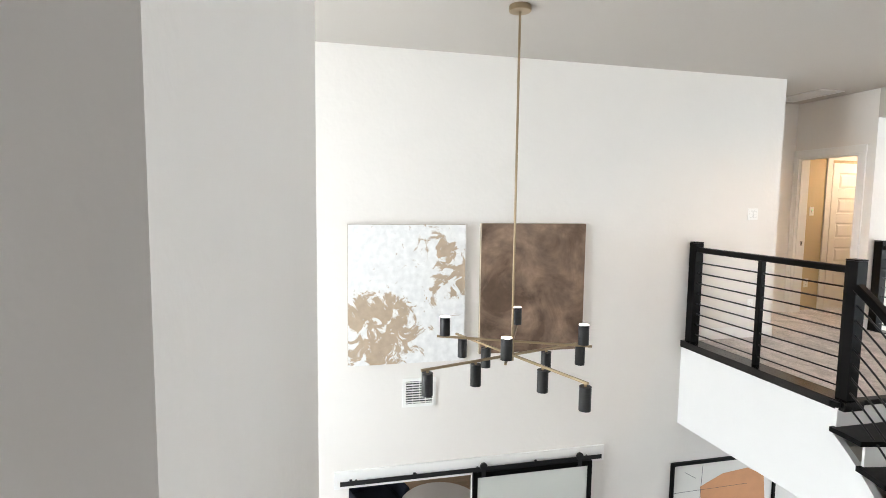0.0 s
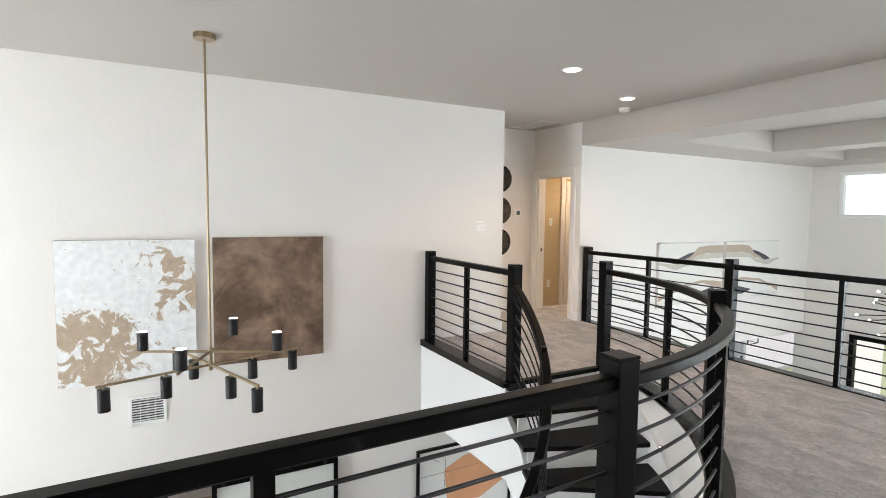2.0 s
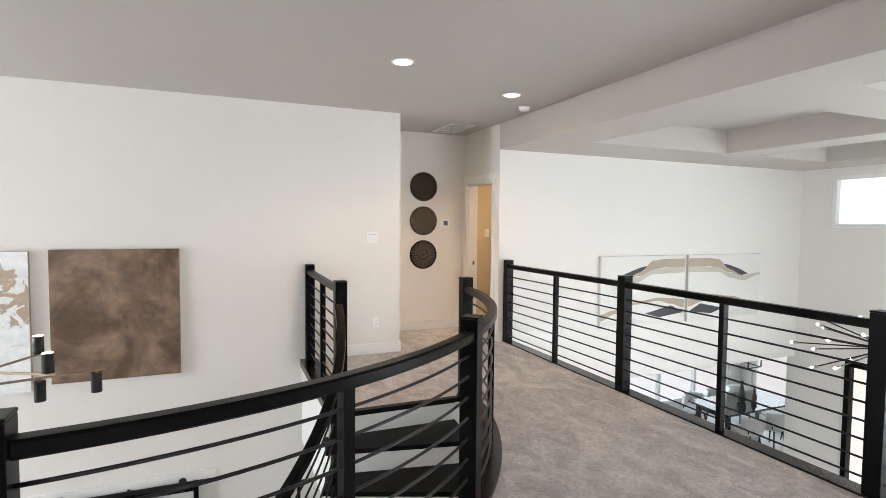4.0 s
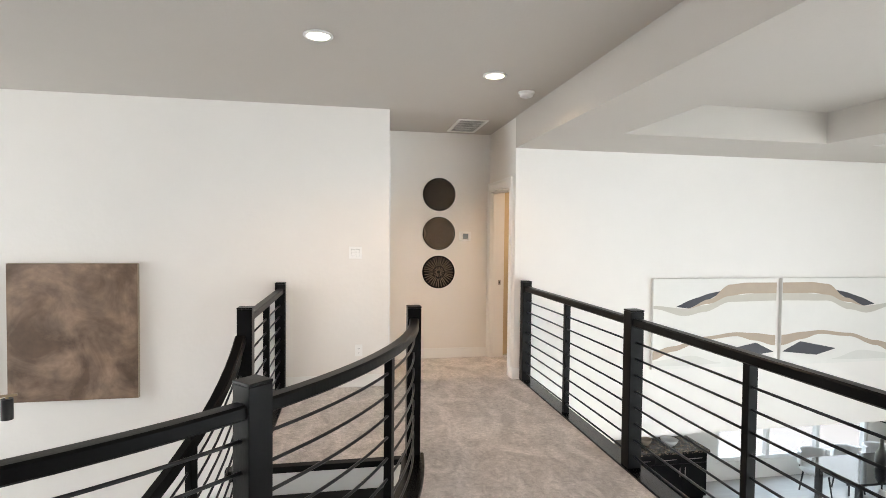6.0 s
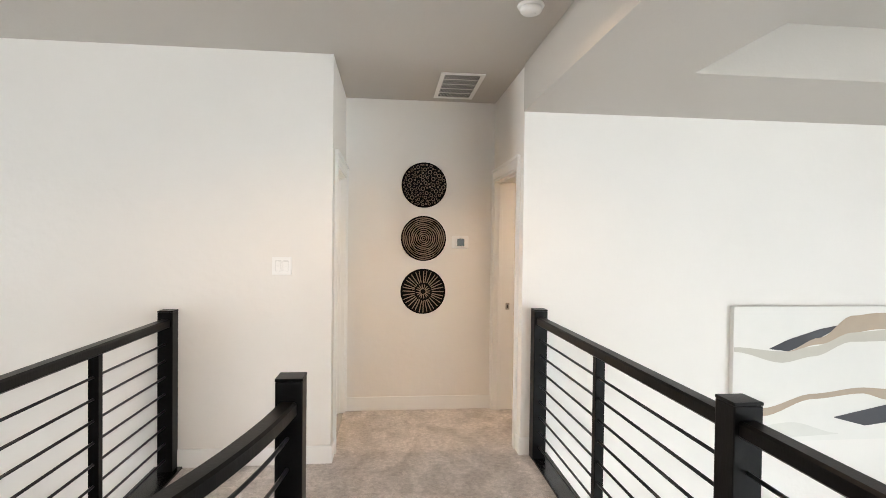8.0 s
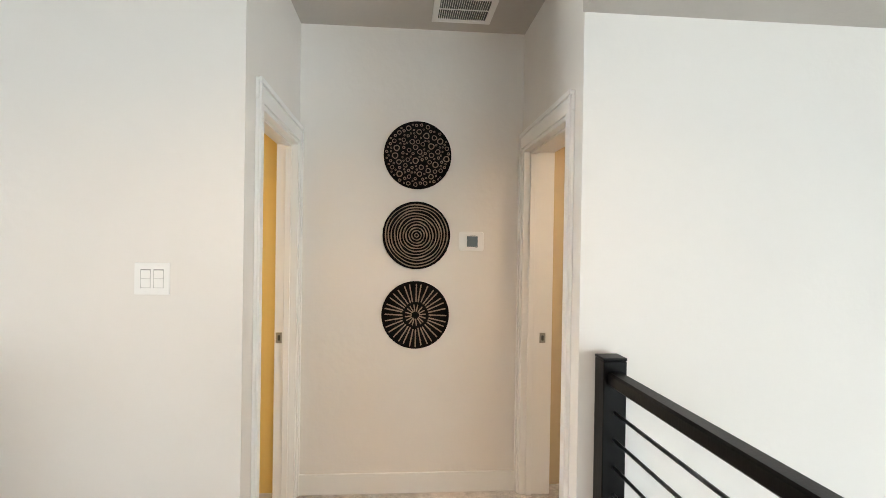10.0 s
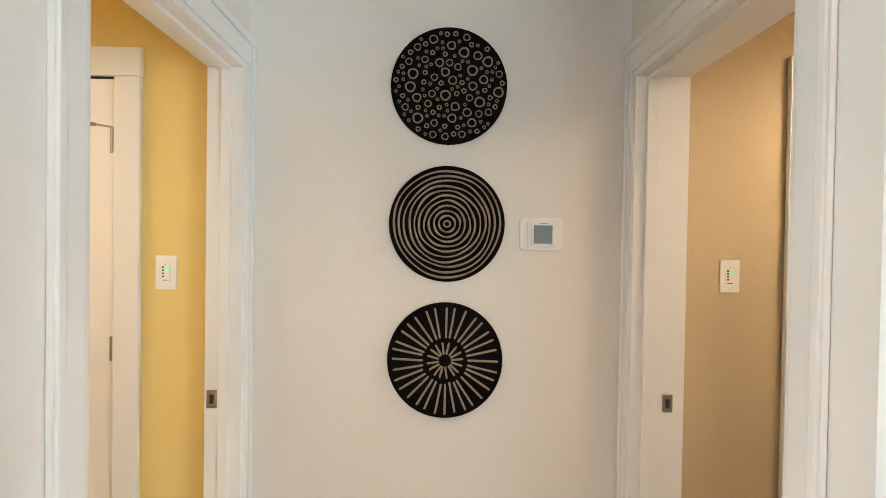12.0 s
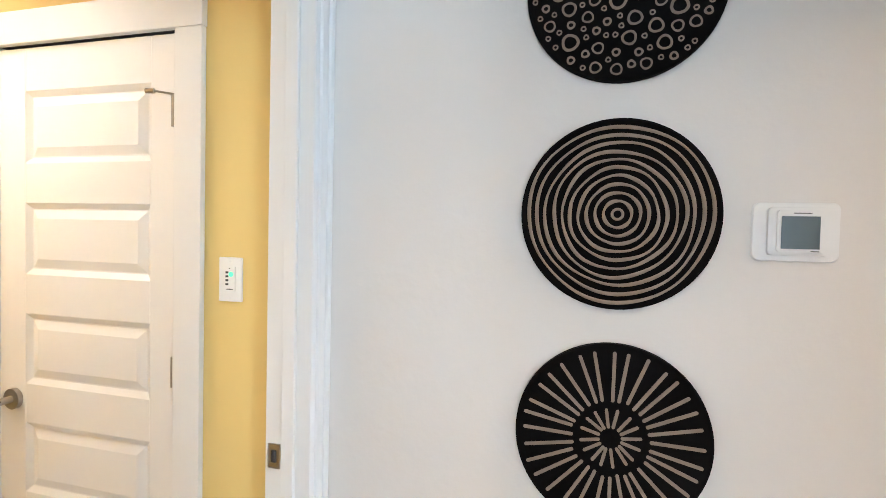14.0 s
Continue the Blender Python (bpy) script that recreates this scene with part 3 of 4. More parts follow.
    for (xa, ya), (xb, yb) in zip(stops, stops[1:]):
        d = Vector((xb - xa, yb - ya, 0)).normalized() * (PW / 2)
        run(th, [(xa + d.x, ya + d.y, 0), (xb - d.x, yb - d.y, 0)])
    for x, y in mids:
        baluster(th, x, y)
    return th


r1 = railing("black wooden railing with horizontal metal rods above the foyer", [(2.722, 3.482), (2.712, 1.84)], [(2.717, 2.66)])
part("shoe", box(2.622, 2.80, 1.77, 3.528, -0.058, 0.012, 0.004), M_SHOE, r1)
r2 = railing("black wooden railing with horizontal metal rods along the bridge", [(RX - 0.012, 3.505), (RX + 0.005, 1.463), (RX + 0.005, -0.52), (RX, -2.50), (RX, -4.50)], [(RX, 2.50), (RX + 0.005, 0.46), (RX, -1.5), (RX, -3.5)])
part("shoe", box(RX - 0.055, RX + 0.075, SY + 0.01, 3.566, -0.02, 0.012, 0.004), M_SHOE, r2)
r3 = thing("railing", "straight black railing at the edge of the foyer", "railing")
newel(r3, NCX, NCY, h=1.003)
run(r3, [(WRX, WRY, 0), (NCX - PW / 2, NCY, 0)], LOW_Z)
baluster(r3, 0.20, NCY + (0.20 - NCX) * (NCY - WRY) / (NCX - WRX), h=LOW_Z - 0.02, turn=2)
part("wall_rosette", box(WRX - 0.007, WRX + 0.009, WRY - 0.06, WRY + 0.06, LOW_Z - 0.06, LOW_Z + 0.05, 0.004), M_BLACK, r3)
part("shoe", sweep([(-1.02, WRY, 0.005), (NCX, NCY, 0.005)], slab_section(0.14, 0.05, 0.006)), M_SHOE, r3)


def curved_railing():
    th = thing("railing", "curved black railing following the winding stair", "railing")
    newel(th, *rail_arc(0, -44, -44, 1)[0][:2], h=1.01, turn=-45)
    newel(th, *rail_arc(0, 0, 0, 1)[0][:2], h=1.018)
    for a0, a1 in ((-1.06, -42.95), (-45.05, -88.4)):
        run(th, rail_arc(0, a0, a1, 24), LOW_Z)
    for a in (-22.0, -66.5):
        p = rail_arc(0, a, a, 1)[0]
        baluster(th, p[0], p[1], h=LOW_Z - 0.02, turn=a + 90)
    part("shoe", sweep(rail_arc(0, 0, -89.5, 40, 0.005), slab_section(0.15, 0.05, 0.006)), M_SHOE, th)
    return th


curved_railing()

# ---- curved stair ----
STEPS, STEP_A = 17, 10.4
RISE = -FZ / STEPS
RIN, ROUT = 1.28, 2.40


def tread_mesh():
    """Tread of one step, its riser side along +x, from angle 0 down to -STEP_A."""
    n = 4
    a1 = -STEP_A - 1.2
    pts = [(r * math.cos(radians(a1 * i / n)), r * math.sin(radians(a1 * i / n))) for r, rng in ((ROUT, range(n + 1)), (RIN - 0.035, range(n, -1, -1))) for i in rng]
    return prism(pts, -0.036, 0.0)


def riser_mesh():
    bm = bmesh.new()
    return add_box(bm, RIN + 0.004, ROUT - 0.002, -0.02, 0.0, -RISE, -0.037)


def stair():
    th = thing("staircase", "curved staircase with black treads and white risers", "staircase", (CX, CY, 0))
    first = part("tread", tread_mesh(), M_TREAD, th)
    first.matrix_local = pose(0, 0, -RISE)
    ris = part("riser", riser_mesh(), M_TRIM, th)
    ris.matrix_local = pose(0, 0, 0)
    for i in range(1, STEPS):
        if i < STEPS - 1:
            t2 = new("tread", first.data)
            t2.parent = th
            t2.matrix_local = pose(0, 0, -RISE * (i + 1), 0, 0, -STEP_A * i)
        q = new("riser", ris.data)
        q.parent = th
        q.matrix_local = pose(0, 0, -RISE * i, 0, 0, -STEP_A * i)
    part("nosing", box(RIN - 0.02, 2.485, -0.035, 0.03, -0.036, 0.004, 0.006), M_TREAD, th)

    def band(r0, r1, top, bottom, a_end, n=56):
        bm = bmesh.new()
        rows = []
        for i in range(n + 1):
            a = a_end * i / n
            c, s = math.cos(radians(a)), math.sin(radians(a))
            rows.append([bm.verts.new((r * c, r * s, z)) for r, z in ((r0(a), bottom(a)), (r1(a), bottom(a)), (r1(a), top(a)), (r0(a), top(a)))])
        for a, b in zip(rows, rows[1:]):
            for j in range(4):
                bm.faces.new((a[j], a[(j + 1) % 4], b[(j + 1) % 4], b[j]))
        bm.faces.new(rows[0])
        bm.faces.new(rows[-1][::-1])
        bmesh.ops.recalc_face_normals(bm, faces=bm.faces)
        return bm
    slope = RISE / STEP_A
    at = lambda r: lambda a: r
    by_rail = lambda off: lambda a: rail_radius(a, off)
    end = -STEP_A * (STEPS - 1)
    part("inner_stringer", band(at(RIN), at(RIN + 0.05), lambda a: max(FZ + 0.05, a * slope - RISE - 0.05), lambda a: max(FZ, a * slope - RISE - 0.62), end), M_TRIM, th, "white curved stringer")
    part("outer_skirt", band(by_rail(-0.102), by_rail(-0.07), lambda a: max(FZ + 0.1, min(-0.03, a * slope + 0.10)), lambda a: max(FZ, a * slope - 0.5), end), M_TRIM, th, "white curved skirt board")
    part("soffit", band(at(RIN + 0.05), by_rail(-0.102), lambda a: max(FZ + 0.02, a * slope - RISE - 0.30), lambda a: max(FZ, a * slope - RISE - 0.36), end), M_TRIM, th)
    part("outer_wall", band(by_rail(-0.07), by_rail(0.03), lambda a: -0.03, lambda a: FZ, -100), M_WALL, th, "white curved wall beside the stair")


stair()


def stair_rail():
    th = thing("railing", "curved black stair railing winding down with metal rods", "railing")
    slope = RISE / STEP_A
    r = 1.36
    n = 40
    a_end = -STEP_A * (STEPS - 2)
    path = lambda z: [(CX + r * math.cos(radians(a)), CY + r * math.sin(radians(a)), a * slope - 0.06 + z) for a in [-1.5 + (a_end + 1.5) * i / n for i in range(n + 1)]]
    part("handrail", sweep(path(RAIL_Z - 0.03), slab_section(0.062, 0.06, 0.008)), M_BLACK, th)
    for z in RODS:
        smooth(part("rod", sweep(path(z - 0.03), round_section(0.0068, 8)), M_ROD, th))
    for k in range(1, 6):
        a = -STEP_A * (3 * k - 0.5)
        z0 = -RISE * (3 * k)
        baluster(th, CX + r * math.cos(radians(a)), CY + r * math.sin(radians(a)), z0, RAIL_Z + 0.06, a + 90)
    newel(th, CX + r * math.cos(radians(a_end)), CY + r * math.sin(radians(a_end)), FZ, 1.2, a_end)


stair_rail()


# ---- ceiling fittings ----
def downlight(x, y):
    th = thing("recessed_light", "lit round recessed downlight with a white trim ring", "ceiling light", (x, y, CZ), group="recessed lights in the landing ceiling")
    smooth(part("trim_ring", lathe([(0.066, -0.001), (0.09, -0.001), (0.092, -0.006), (0.088, -0.010), (0.070, -0.012), (0.064, -0.004)], 32), M_TRIM, th))
    part("lens", lathe([(0.001, -0.019), (0.03, -0.0175), (0.055, -0.0145), (0.068, -0.0105), (0.069, -0.008), (0.001, -0.008)], 32), M_LAMP, th, "glowing warm lens")


downlight(3.164, 1.696)
downlight(4.447, 2.25)


def smoke_alarm(x, y):
    th = thing("smoke_alarm", "round white smoke alarm on the ceiling", "smoke alarm", (x, y, CZ))
    smooth(part("base", lathe([(0.001, 0.0), (0.068, 0.0), (0.07, -0.006), (0.066, -0.014), (0.001, -0.014)], 32), M_PLASTIC, th))
    smooth(part("body", lathe([(0.001, -0.014), (0.058, -0.014), (0.056, -0.034), (0.046, -0.043), (0.001, -0.045)], 32), M_PLASTIC, th))
    part("button", cyl((0.015, 0, -0.044), (0.015, 0, -0.048), 0.012, 16), M_TRIM, th)


smoke_alarm(4.84, 2.655)


def ceiling_vent():
    th = thing("return_air_vent", "white ceiling return vent with rows of louvres", "air vent", (4.655, 4.125, CZ))
    hx, hy = 0.165, 0.335
    # dark sheet painted in for the shade between the louvres
    part("shade_backing", box(-hx + 0.03, hx - 0.03, -hy + 0.03, hy - 0.03, -0.003, -0.001), M_DARKMARK, th)
    for s in (-1, 1):
        a, b = sorted((s * (hx - 0.032), s * hx))
        part("frame", box(a, b, -hy, hy, -0.011, -0.001, 0.002), M_TRIM, th)
        a, b = sorted((s * (hy - 0.032), s * hy))
        part("frame", box(-hx + 0.032, hx - 0.032, a, b, -0.0105, -0.001, 0.002), M_TRIM, th)
    rows = 5
    step = (2 * hy - 0.064) / rows
    for i in range(1, rows):
        y = -hy + 0.032 + step * i
        part("bar", box(-hx + 0.032, hx - 0.032, y - 0.004, y + 0.004, -0.006, -0.002), M_TRIM, th)
    slat = None
    for i in range(rows):
        for j in range(22):
            x = -hx + 0.042 + j * (2 * hx - 0.084) / 21
            y = -hy + 0.032 + step * (i + 0.5)
            if slat is None:
                slat = part("slat", box(-0.0011, 0.0011, -step / 2 + 0.008, step / 2 - 0.008, -0.0075, -0.0032), M_TRIM, th)
                ob = slat
            else:
                ob = new("slat", slat.data)
                ob.parent = th
            ob.matrix_local = pose(x, y, 0, 0, 25, 0)


ceiling_vent()


# ---- carved wall discs ----
DISC_X, DISC_R = 4.428, 0.197


def disc(z, label):
    th = thing("carved_disc", label, "wall art", (DISC_X, HB, z), group="three carved discs on the hall wall")
    th.matrix_world = pose(DISC_X, HB, z, 90, 0, 0)
    smooth_rim = lathe([(0.001, 0.002), (DISC_R, 0.002), (DISC_R + 0.002, 0.006), (DISC_R + 0.001, 0.017), (DISC_R - 0.003, 0.019), (0.001, 0.019)], 72)
    part("board", smooth_rim, M_DISC, th)
    return th


def ring_mesh(inner):
    n = 20
    prof = [(inner, 0.0), (inner + 0.02, 0.9), (1 - 0.06, 1.0), (1.0, 0.0)]
    bm = bmesh.new()
    rng = random.Random(int(inner * 1000))
    wob = [1 + 0.04 * math.sin(3 * 2 * math.pi * i / n + 1) + rng.uniform(-0.015, 0.015) for i in range(n)]
    rows = [[bm.verts.new((r * wob[i] * math.cos(2 * math.pi * i / n), r * wob[i] * math.sin(2 * math.pi * i / n), h)) for i in range(n)] for r, h in prof]
    for a, b in zip(rows, rows[1:]):
        for i in range(n):
            bm.faces.new((a[i], a[(i + 1) % n], b[(i + 1) % n], b[i]))
    bmesh.ops.recalc_face_normals(bm, faces=bm.faces)
    return bm


def rings_disc():
    th = disc(1.988, "round black carved disc covered in small tan rings")
    rng = random.Random(11)
    placed = []
    for want, size in ((9, 0.0185), (13, 0.0155), (18, 0.0125), (30, 0.009), (60, 0.006)):
        tries = 0
        got = 0
        while got < want and tries < 4000:
            tries += 1
            a, d = rng.uniform(0, 2 * math.pi), math.sqrt(rng.random()) * (DISC_R - size - 0.006)
            x, y = d * math.cos(a), d * math.sin(a)
            if all((x - u) ** 2 + (y - v) ** 2 > (size + w + 0.0055) ** 2 for u, v, w in placed):
                placed.append((x, y, size))
                got += 1
    meshes = {}
    for x, y, w in placed:
        big = w > 0.01
        if big not in meshes:
            ob = part("ring", ring_mesh(0.68 if big else 0.5), M_CARVE, th)
            meshes[big] = ob.data
        else:
            ob = new("ring", meshes[big])
            ob.parent = th
        ob.matrix_local = pose(x, y, 0.019, 0, 0, rng.uniform(0, 360)) @ Matrix.Diagonal((w, w, 0.0022, 1))


def circles_disc():
    th = disc(1.518, "round black carved disc with tan concentric circles")
    rng = random.Random(5)
    n = 90
    for k in range(11):
        r = 0.0105 + k * 0.0171
        ph, am = rng.uniform(0, 6.28), 0.0016 + 0.0006 * rng.random()
        ph2 = rng.uniform(0, 6.28)
        bm = bmesh.new()
        rows = []
        for i in range(n):
            a = 2 * math.pi * i / n
            rr = r + (am * math.sin(3 * a + ph) + 0.0008 * math.sin(7 * a + ph2)) * min(1, (r / 0.09) ** 2)
            w = 0.0033 + 0.0008 * math.sin(4 * a + ph2)
            w = w if k else 0.0028
            rows.append([bm.verts.new(((rr + d) * math.cos(a), (rr + d) * math.sin(a), 0.019 + h)) for d, h in ((-w, 0.0), (-w * 0.7, 0.0018), (w * 0.7, 0.0018), (w, 0.0))])
        for i in range(n):
            p, q = rows[i], rows[(i + 1) % n]
            for j in range(3):
                bm.faces.new((p[j], p[j + 1], q[j + 1], q[j]))
        bmesh.ops.recalc_face_normals(bm, faces=bm.faces)
        smooth(part("circle", bm, M_CARVE, th))


def rays_disc():
    th = disc(1.05, "round black carved disc with tan sunburst rays")
    rng = random.Random(9)

    def ray_mesh(length, w):
        n = 6
        pts = [(length / 2 - w / 2 + w / 2 * math.cos(a), w / 2 * math.sin(a)) for a in [-math.pi / 2 + math.pi * i / n for i in range(n + 1)]]
        pts += [(-length / 2 + w / 2 - w / 2 * math.cos(a), -w / 2 * math.sin(a)) for a in [-math.pi / 2 + math.pi * i / n for i in range(n + 1)]]
        return prism(pts, 0.0, 0.0020)
    out_mesh, in_mesh = None, None
    for i in range(32):
        a = 360 / 32 * i + rng.uniform(-1.8, 1.8)
        if out_mesh is None:
            ob = part("ray", ray_mesh(0.106, 0.0072), M_CARVE, th)
            out_mesh = ob.data
        else:
            ob = new("ray", out_mesh)
            ob.parent = th
        d = 0.131 + rng.uniform(-0.003, 0.003)
        ob.matrix_local = pose(d * math.cos(radians(a)), d * math.sin(radians(a)), 0.0188, 0, 0, a + rng.uniform(-2, 2))
    for i in range(16):
        a = 360 / 16 * i + 8 + rng.uniform(-3, 3)
        if in_mesh is None:
            ob = part("ray", ray_mesh(0.042, 0.0066), M_CARVE, th)
            in_mesh = ob.data
        else:
            ob = new("ray", in_mesh)
            ob.parent = th
        ob.matrix_local = pose(0.042 * math.cos(radians(a)), 0.042 * math.sin(radians(a)), 0.0188, 0, 0, a + rng.uniform(-3, 3))


rings_disc()
circles_disc()
rays_disc()


# ---- wall fittings ----
def rounded_plate(x0, x1, z0, z1, depth, r):
    """Plate against a wall facing -y, with rounded corners and a bevelled front edge."""
    pts = [(cx + r * math.cos(radians(a0 + 15 * i)), cz + r * math.sin(radians(a0 + 15 * i)))
           for cx, cz, a0 in ((x1 - r, z1 - r, 0), (x0 + r, z1 - r, 90), (x0 + r, z0 + r, 180), (x1 - r, z0 + r, 270)) for i in range(7)]
    bm = prism(pts, 0.0005, depth)
    for v in bm.verts:
        x, y, z = v.co
        if z > depth - 1e-5:
            x, y = (x0 + x1) / 2 + (x - (x0 + x1) / 2) * 0.97, (z0 + z1) / 2 + (y - (z0 + z1) / 2) * 0.97
        v.co = (x, -z, y)
    return bm


def thermostat():
    th = thing("thermostat", "white wall thermostat with a grey display", "thermostat", (4.754, HB, 1.488))
    part("wall_plate", rounded_plate(-0.075, 0.075, -0.057, 0.057, 0.006, 0.014), M_PLASTIC, th)
    part("body", rounded_plate(-0.050, 0.056, -0.046, 0.048, 0.013, 0.008), M_PLASTIC, th)
    part("front", rounded_plate(-0.036, 0.046, -0.039, 0.042, 0.019, 0.005), M_PLASTIC, th)
    part("display", box(-0.028, 0.036, -0.0202, -0.0185, -0.032, 0.030), M_SCREEN, th, "grey blank display")
    part("mark", box(-0.008, 0.022, -0.0196, -0.0188, 0.0350, 0.0368), M_DARKMARK, th)
    part("mark", box(0.022, 0.036, -0.0196, -0.0188, -0.0370, -0.0355), M_DARKMARK, th)


thermostat()


def plate(name, label, category, x, y, z, w=0.072, h=0.118, group=""):
    th = thing(name, label, category, (x, y, z), group=group)
    part("cover", box(-w / 2, w / 2, -0.0065, -0.0005, -h / 2, h / 2, 0.0028), M_PLASTIC, th)
    return th


def screws(th, xs, z=0.045):
    for x in xs:
        for s in (-1, 1):
            part("screw", cyl((x, -0.0062, s * z), (x, -0.0075, s * z), 0.0032, 10), M_TRIM, th)


def timer_switch(x, y, z):
    th = plate("fan_timer_switch", "white fan timer switch with a green light", "switch", x, y, z, group="fan timer switches")
    part("insert", box(-0.0165, 0.0165, -0.0085, -0.006, -0.034, 0.034, 0.001), M_PLASTIC, th)
    for i in range(4):
        part("button", box(-0.0125, -0.0045, -0.0098, -0.008, 0.016 - i * 0.0105, 0.0215 - i * 0.0105), M_DARKMARK, th)
    part("indicator", cyl((0.004, -0.008, 0.014), (0.004, -0.0100, 0.014), 0.0068, 14), M_GREEN, th, "green indicator light")
    part("dot", box(-0.003, 0.001, -0.0092, -0.008, 0.028, 0.030), M_DARKMARK, th)
    part("print_line", box(-0.010, 0.010, -0.0089, -0.008, -0.027, -0.0245), M_DARKMARK, th)
    screws(th, (0,), 0.0485)


def outlet(x, y, z, group):
    th = plate("wall_outlet", "white double wall socket", "outlet", x, y, z, group=group)
    part("insert", box(-0.0165, 0.0165, -0.0085, -0.006, -0.034, 0.034, 0.001), M_PLASTIC, th)
    for s in (-1, 1):
        for dx in (-0.006, 0.006):
            part("slot", box(dx - 0.0011, dx + 0.0011, -0.0091, -0.0082, s * 0.019 - 0.004, s * 0.019 + 0.005), M_DARKMARK, th)
        part("slot", cyl((0, -0.0082, s * 0.019 - 0.009), (0, -0.0091, s * 0.019 - 0.009), 0.0024, 10), M_DARKMARK, th)


def double_switch(x, y, z):
    th = plate("light_switch", "white double rocker light switch", "switch", x, y, z, 0.126, 0.118)
    for s in (-1, 1):
        x0, x1 = s * 0.023 - 0.0165, s * 0.023 + 0.0165
        # grey strip paints the thin shadow round the rocker
        part("seam_shade", box(x0 - 0.0012, x1 + 0.0012, -0.0069, -0.006, -0.0345, 0.0345), M_SEAM, th)
        rk = part("rocker", box(x0, x1, -0.0085, -0.006, 0.0, 0.033, 0.001), M_PLASTIC, th)
        rk.matrix_local = pose(0, 0, 0, -3, 0, 0)
        lower = part("rocker", box(x0, x1, -0.0095, -0.006, -0.033, 0.0, 0.001), M_PLASTIC, th)
        lower.matrix_local = pose(0, 0, 0, 4, 0, 0)
    screws(th, (-0.023, 0.023), 0.0485)


timer_switch(3.459, 4.625, 1.335)
outlet(3.486, 4.625, 0.396, "sockets")
timer_switch(5.452, 4.66, 1.349)
outlet(5.44, 4.66, 0.37, "sockets")
double_switch(3.421, NY, 1.322)
outlet(3.457, NY, 0.36, "sockets")


def wall_register():
    th = thing("air_register", "white wall register with dark slots on the foyer wall", "air vent", (-0.135, NY, -0.345))
    w, h = 0.155, 0.135
    # dark sheet in place of the shade behind the slats
    part("shade_backing", box(-w + 0.02, w - 0.02, -0.003, -0.001, -h + 0.02, h - 0.02), M_DARKMARK, th)
    for s in (-1, 1):
        a, b = sorted((s * (w - 0.03), s * w))
        part("frame", box(a, b, -0.012, -0.0005, -h, h, 0.002), M_TRIM, th)
        a, b = sorted((s * (h - 0.028), s * h))
        part("frame", box(-w + 0.03, w - 0.03, -0.0115, -0.0005, a, b, 0.002), M_TRIM, th)
    for i in range(9):
        z = -h + 0.04 + i * (2 * h - 0.08) / 8
        ob = part("slat", box(-w + 0.03, w - 0.03, -0.004, 0.004, -0.0035, 0.0035), M_TRIM, th)
        ob.matrix_local = pose(0, -0.006, z, 35, 0, 0)
    for x in (-0.06, 0.0, 0.06):
        part("mullion", box(x - 0.002, x + 0.002, -0.010, -0.003, -h + 0.03, h - 0.03), M_TRIM, th)


wall_register()


# ---- foyer art and chandelier ----
def canvas(label, x0, x1, z0, z1, y, face, depth=0.042, group="", edge_mat=None):
    th = thing("canvas_painting", label, "painting", ((x0 + x1) / 2, y, (z0 + z1) / 2), group=group)
    w, h = (x1 - x0) / 2, (z1 - z0) / 2
    part("stretcher", box(-w, w, -depth, -0.001, -h, h, 0.003), edge_mat or M_CANVAS_EDGE, th)
    part("painted_face", box(-w + 0.002, w - 0.002, -depth - 0.003, -depth - 0.0005, -h + 0.002, h - 0.002), face, th)
    return th


canvas("large white canvas with poured beige blotches", -0.785, 0.278, -0.055, 1.207, NY, M_ART_WHITE, group="pair of abstract canvases in the foyer")
canvas("large canvas with cloudy brown paint", 0.425, 1.478, -0.008, 1.218, NY, M_ART_BROWN, group="pair of abstract canvases in the foyer")


def chandelier():
    cx, cy = 0.312, 2.35
    th = thing("chandelier", "brass bar chandelier with black cylinder lamps, uplights lit", "chandelier", (cx, cy, 0))
    part("canopy", lathe([(0.001, CZ), (0.074, CZ), (0.076, CZ - 0.006), (0.076, CZ - 0.034), (0.072, CZ - 0.038), (0.001, CZ - 0.038)], 32), M_BRASS, th)
    part("stem", cyl((0, 0, 0.30), (0, 0, CZ - 0.038), 0.0085, 14), M_BRASS, th, "long thin brass stem")
    part("hub", cyl((0, 0, 0.285), (0, 0, 0.46), 0.014, 16), M_BRASS, th)

    def bar(angle, half, z, at, up):
        c, s = math.cos(radians(angle)), math.sin(radians(angle))
        b = part("bar", box(-half, half, -0.008, 0.008, -0.008, 0.008, 0.002), M_BRASS, th)
        b.matrix_local = pose(0, 0, z, 0, 0, angle)
        for d in at:
            x, y = d * c, d * s
            if up:
                lamp = smooth_lamp(x, y, z + 0.010, z + 0.148, th)
                part("lens", cyl((x, y, z + 0.1455), (x, y, z + 0.1495), 0.0325, 24), M_BULB, lamp, "glowing lens")
            else:
                smooth_lamp(x, y, z - 0.172, z - 0.022, th)

    def smooth_lamp(x, y, z0, z1, parent):
        ob = part("lamp_cylinder", cyl((x, y, z0), (x, y, z1), 0.037, 24), M_CYL, parent, "matte black cylinder")
        part("knuckle", cyl((x, y, z1 - 0.002 if z1 < 0.33 else z0 - 0.012), (x, y, z1 + 0.016 if z1 < 0.33 else z0 + 0.002), 0.010, 12), M_BRASS, ob)
        return ob
    bar(17.5, 0.735, 0.325, (-0.69, -0.31, 0.325, 0.675), False)
    bar(-70.0, 0.70, 0.325, (-0.61, -0.30, 0.315, 0.68), False)
    bar(-25.3, 0.55, 0.425, (-0.49, 0.49), True)
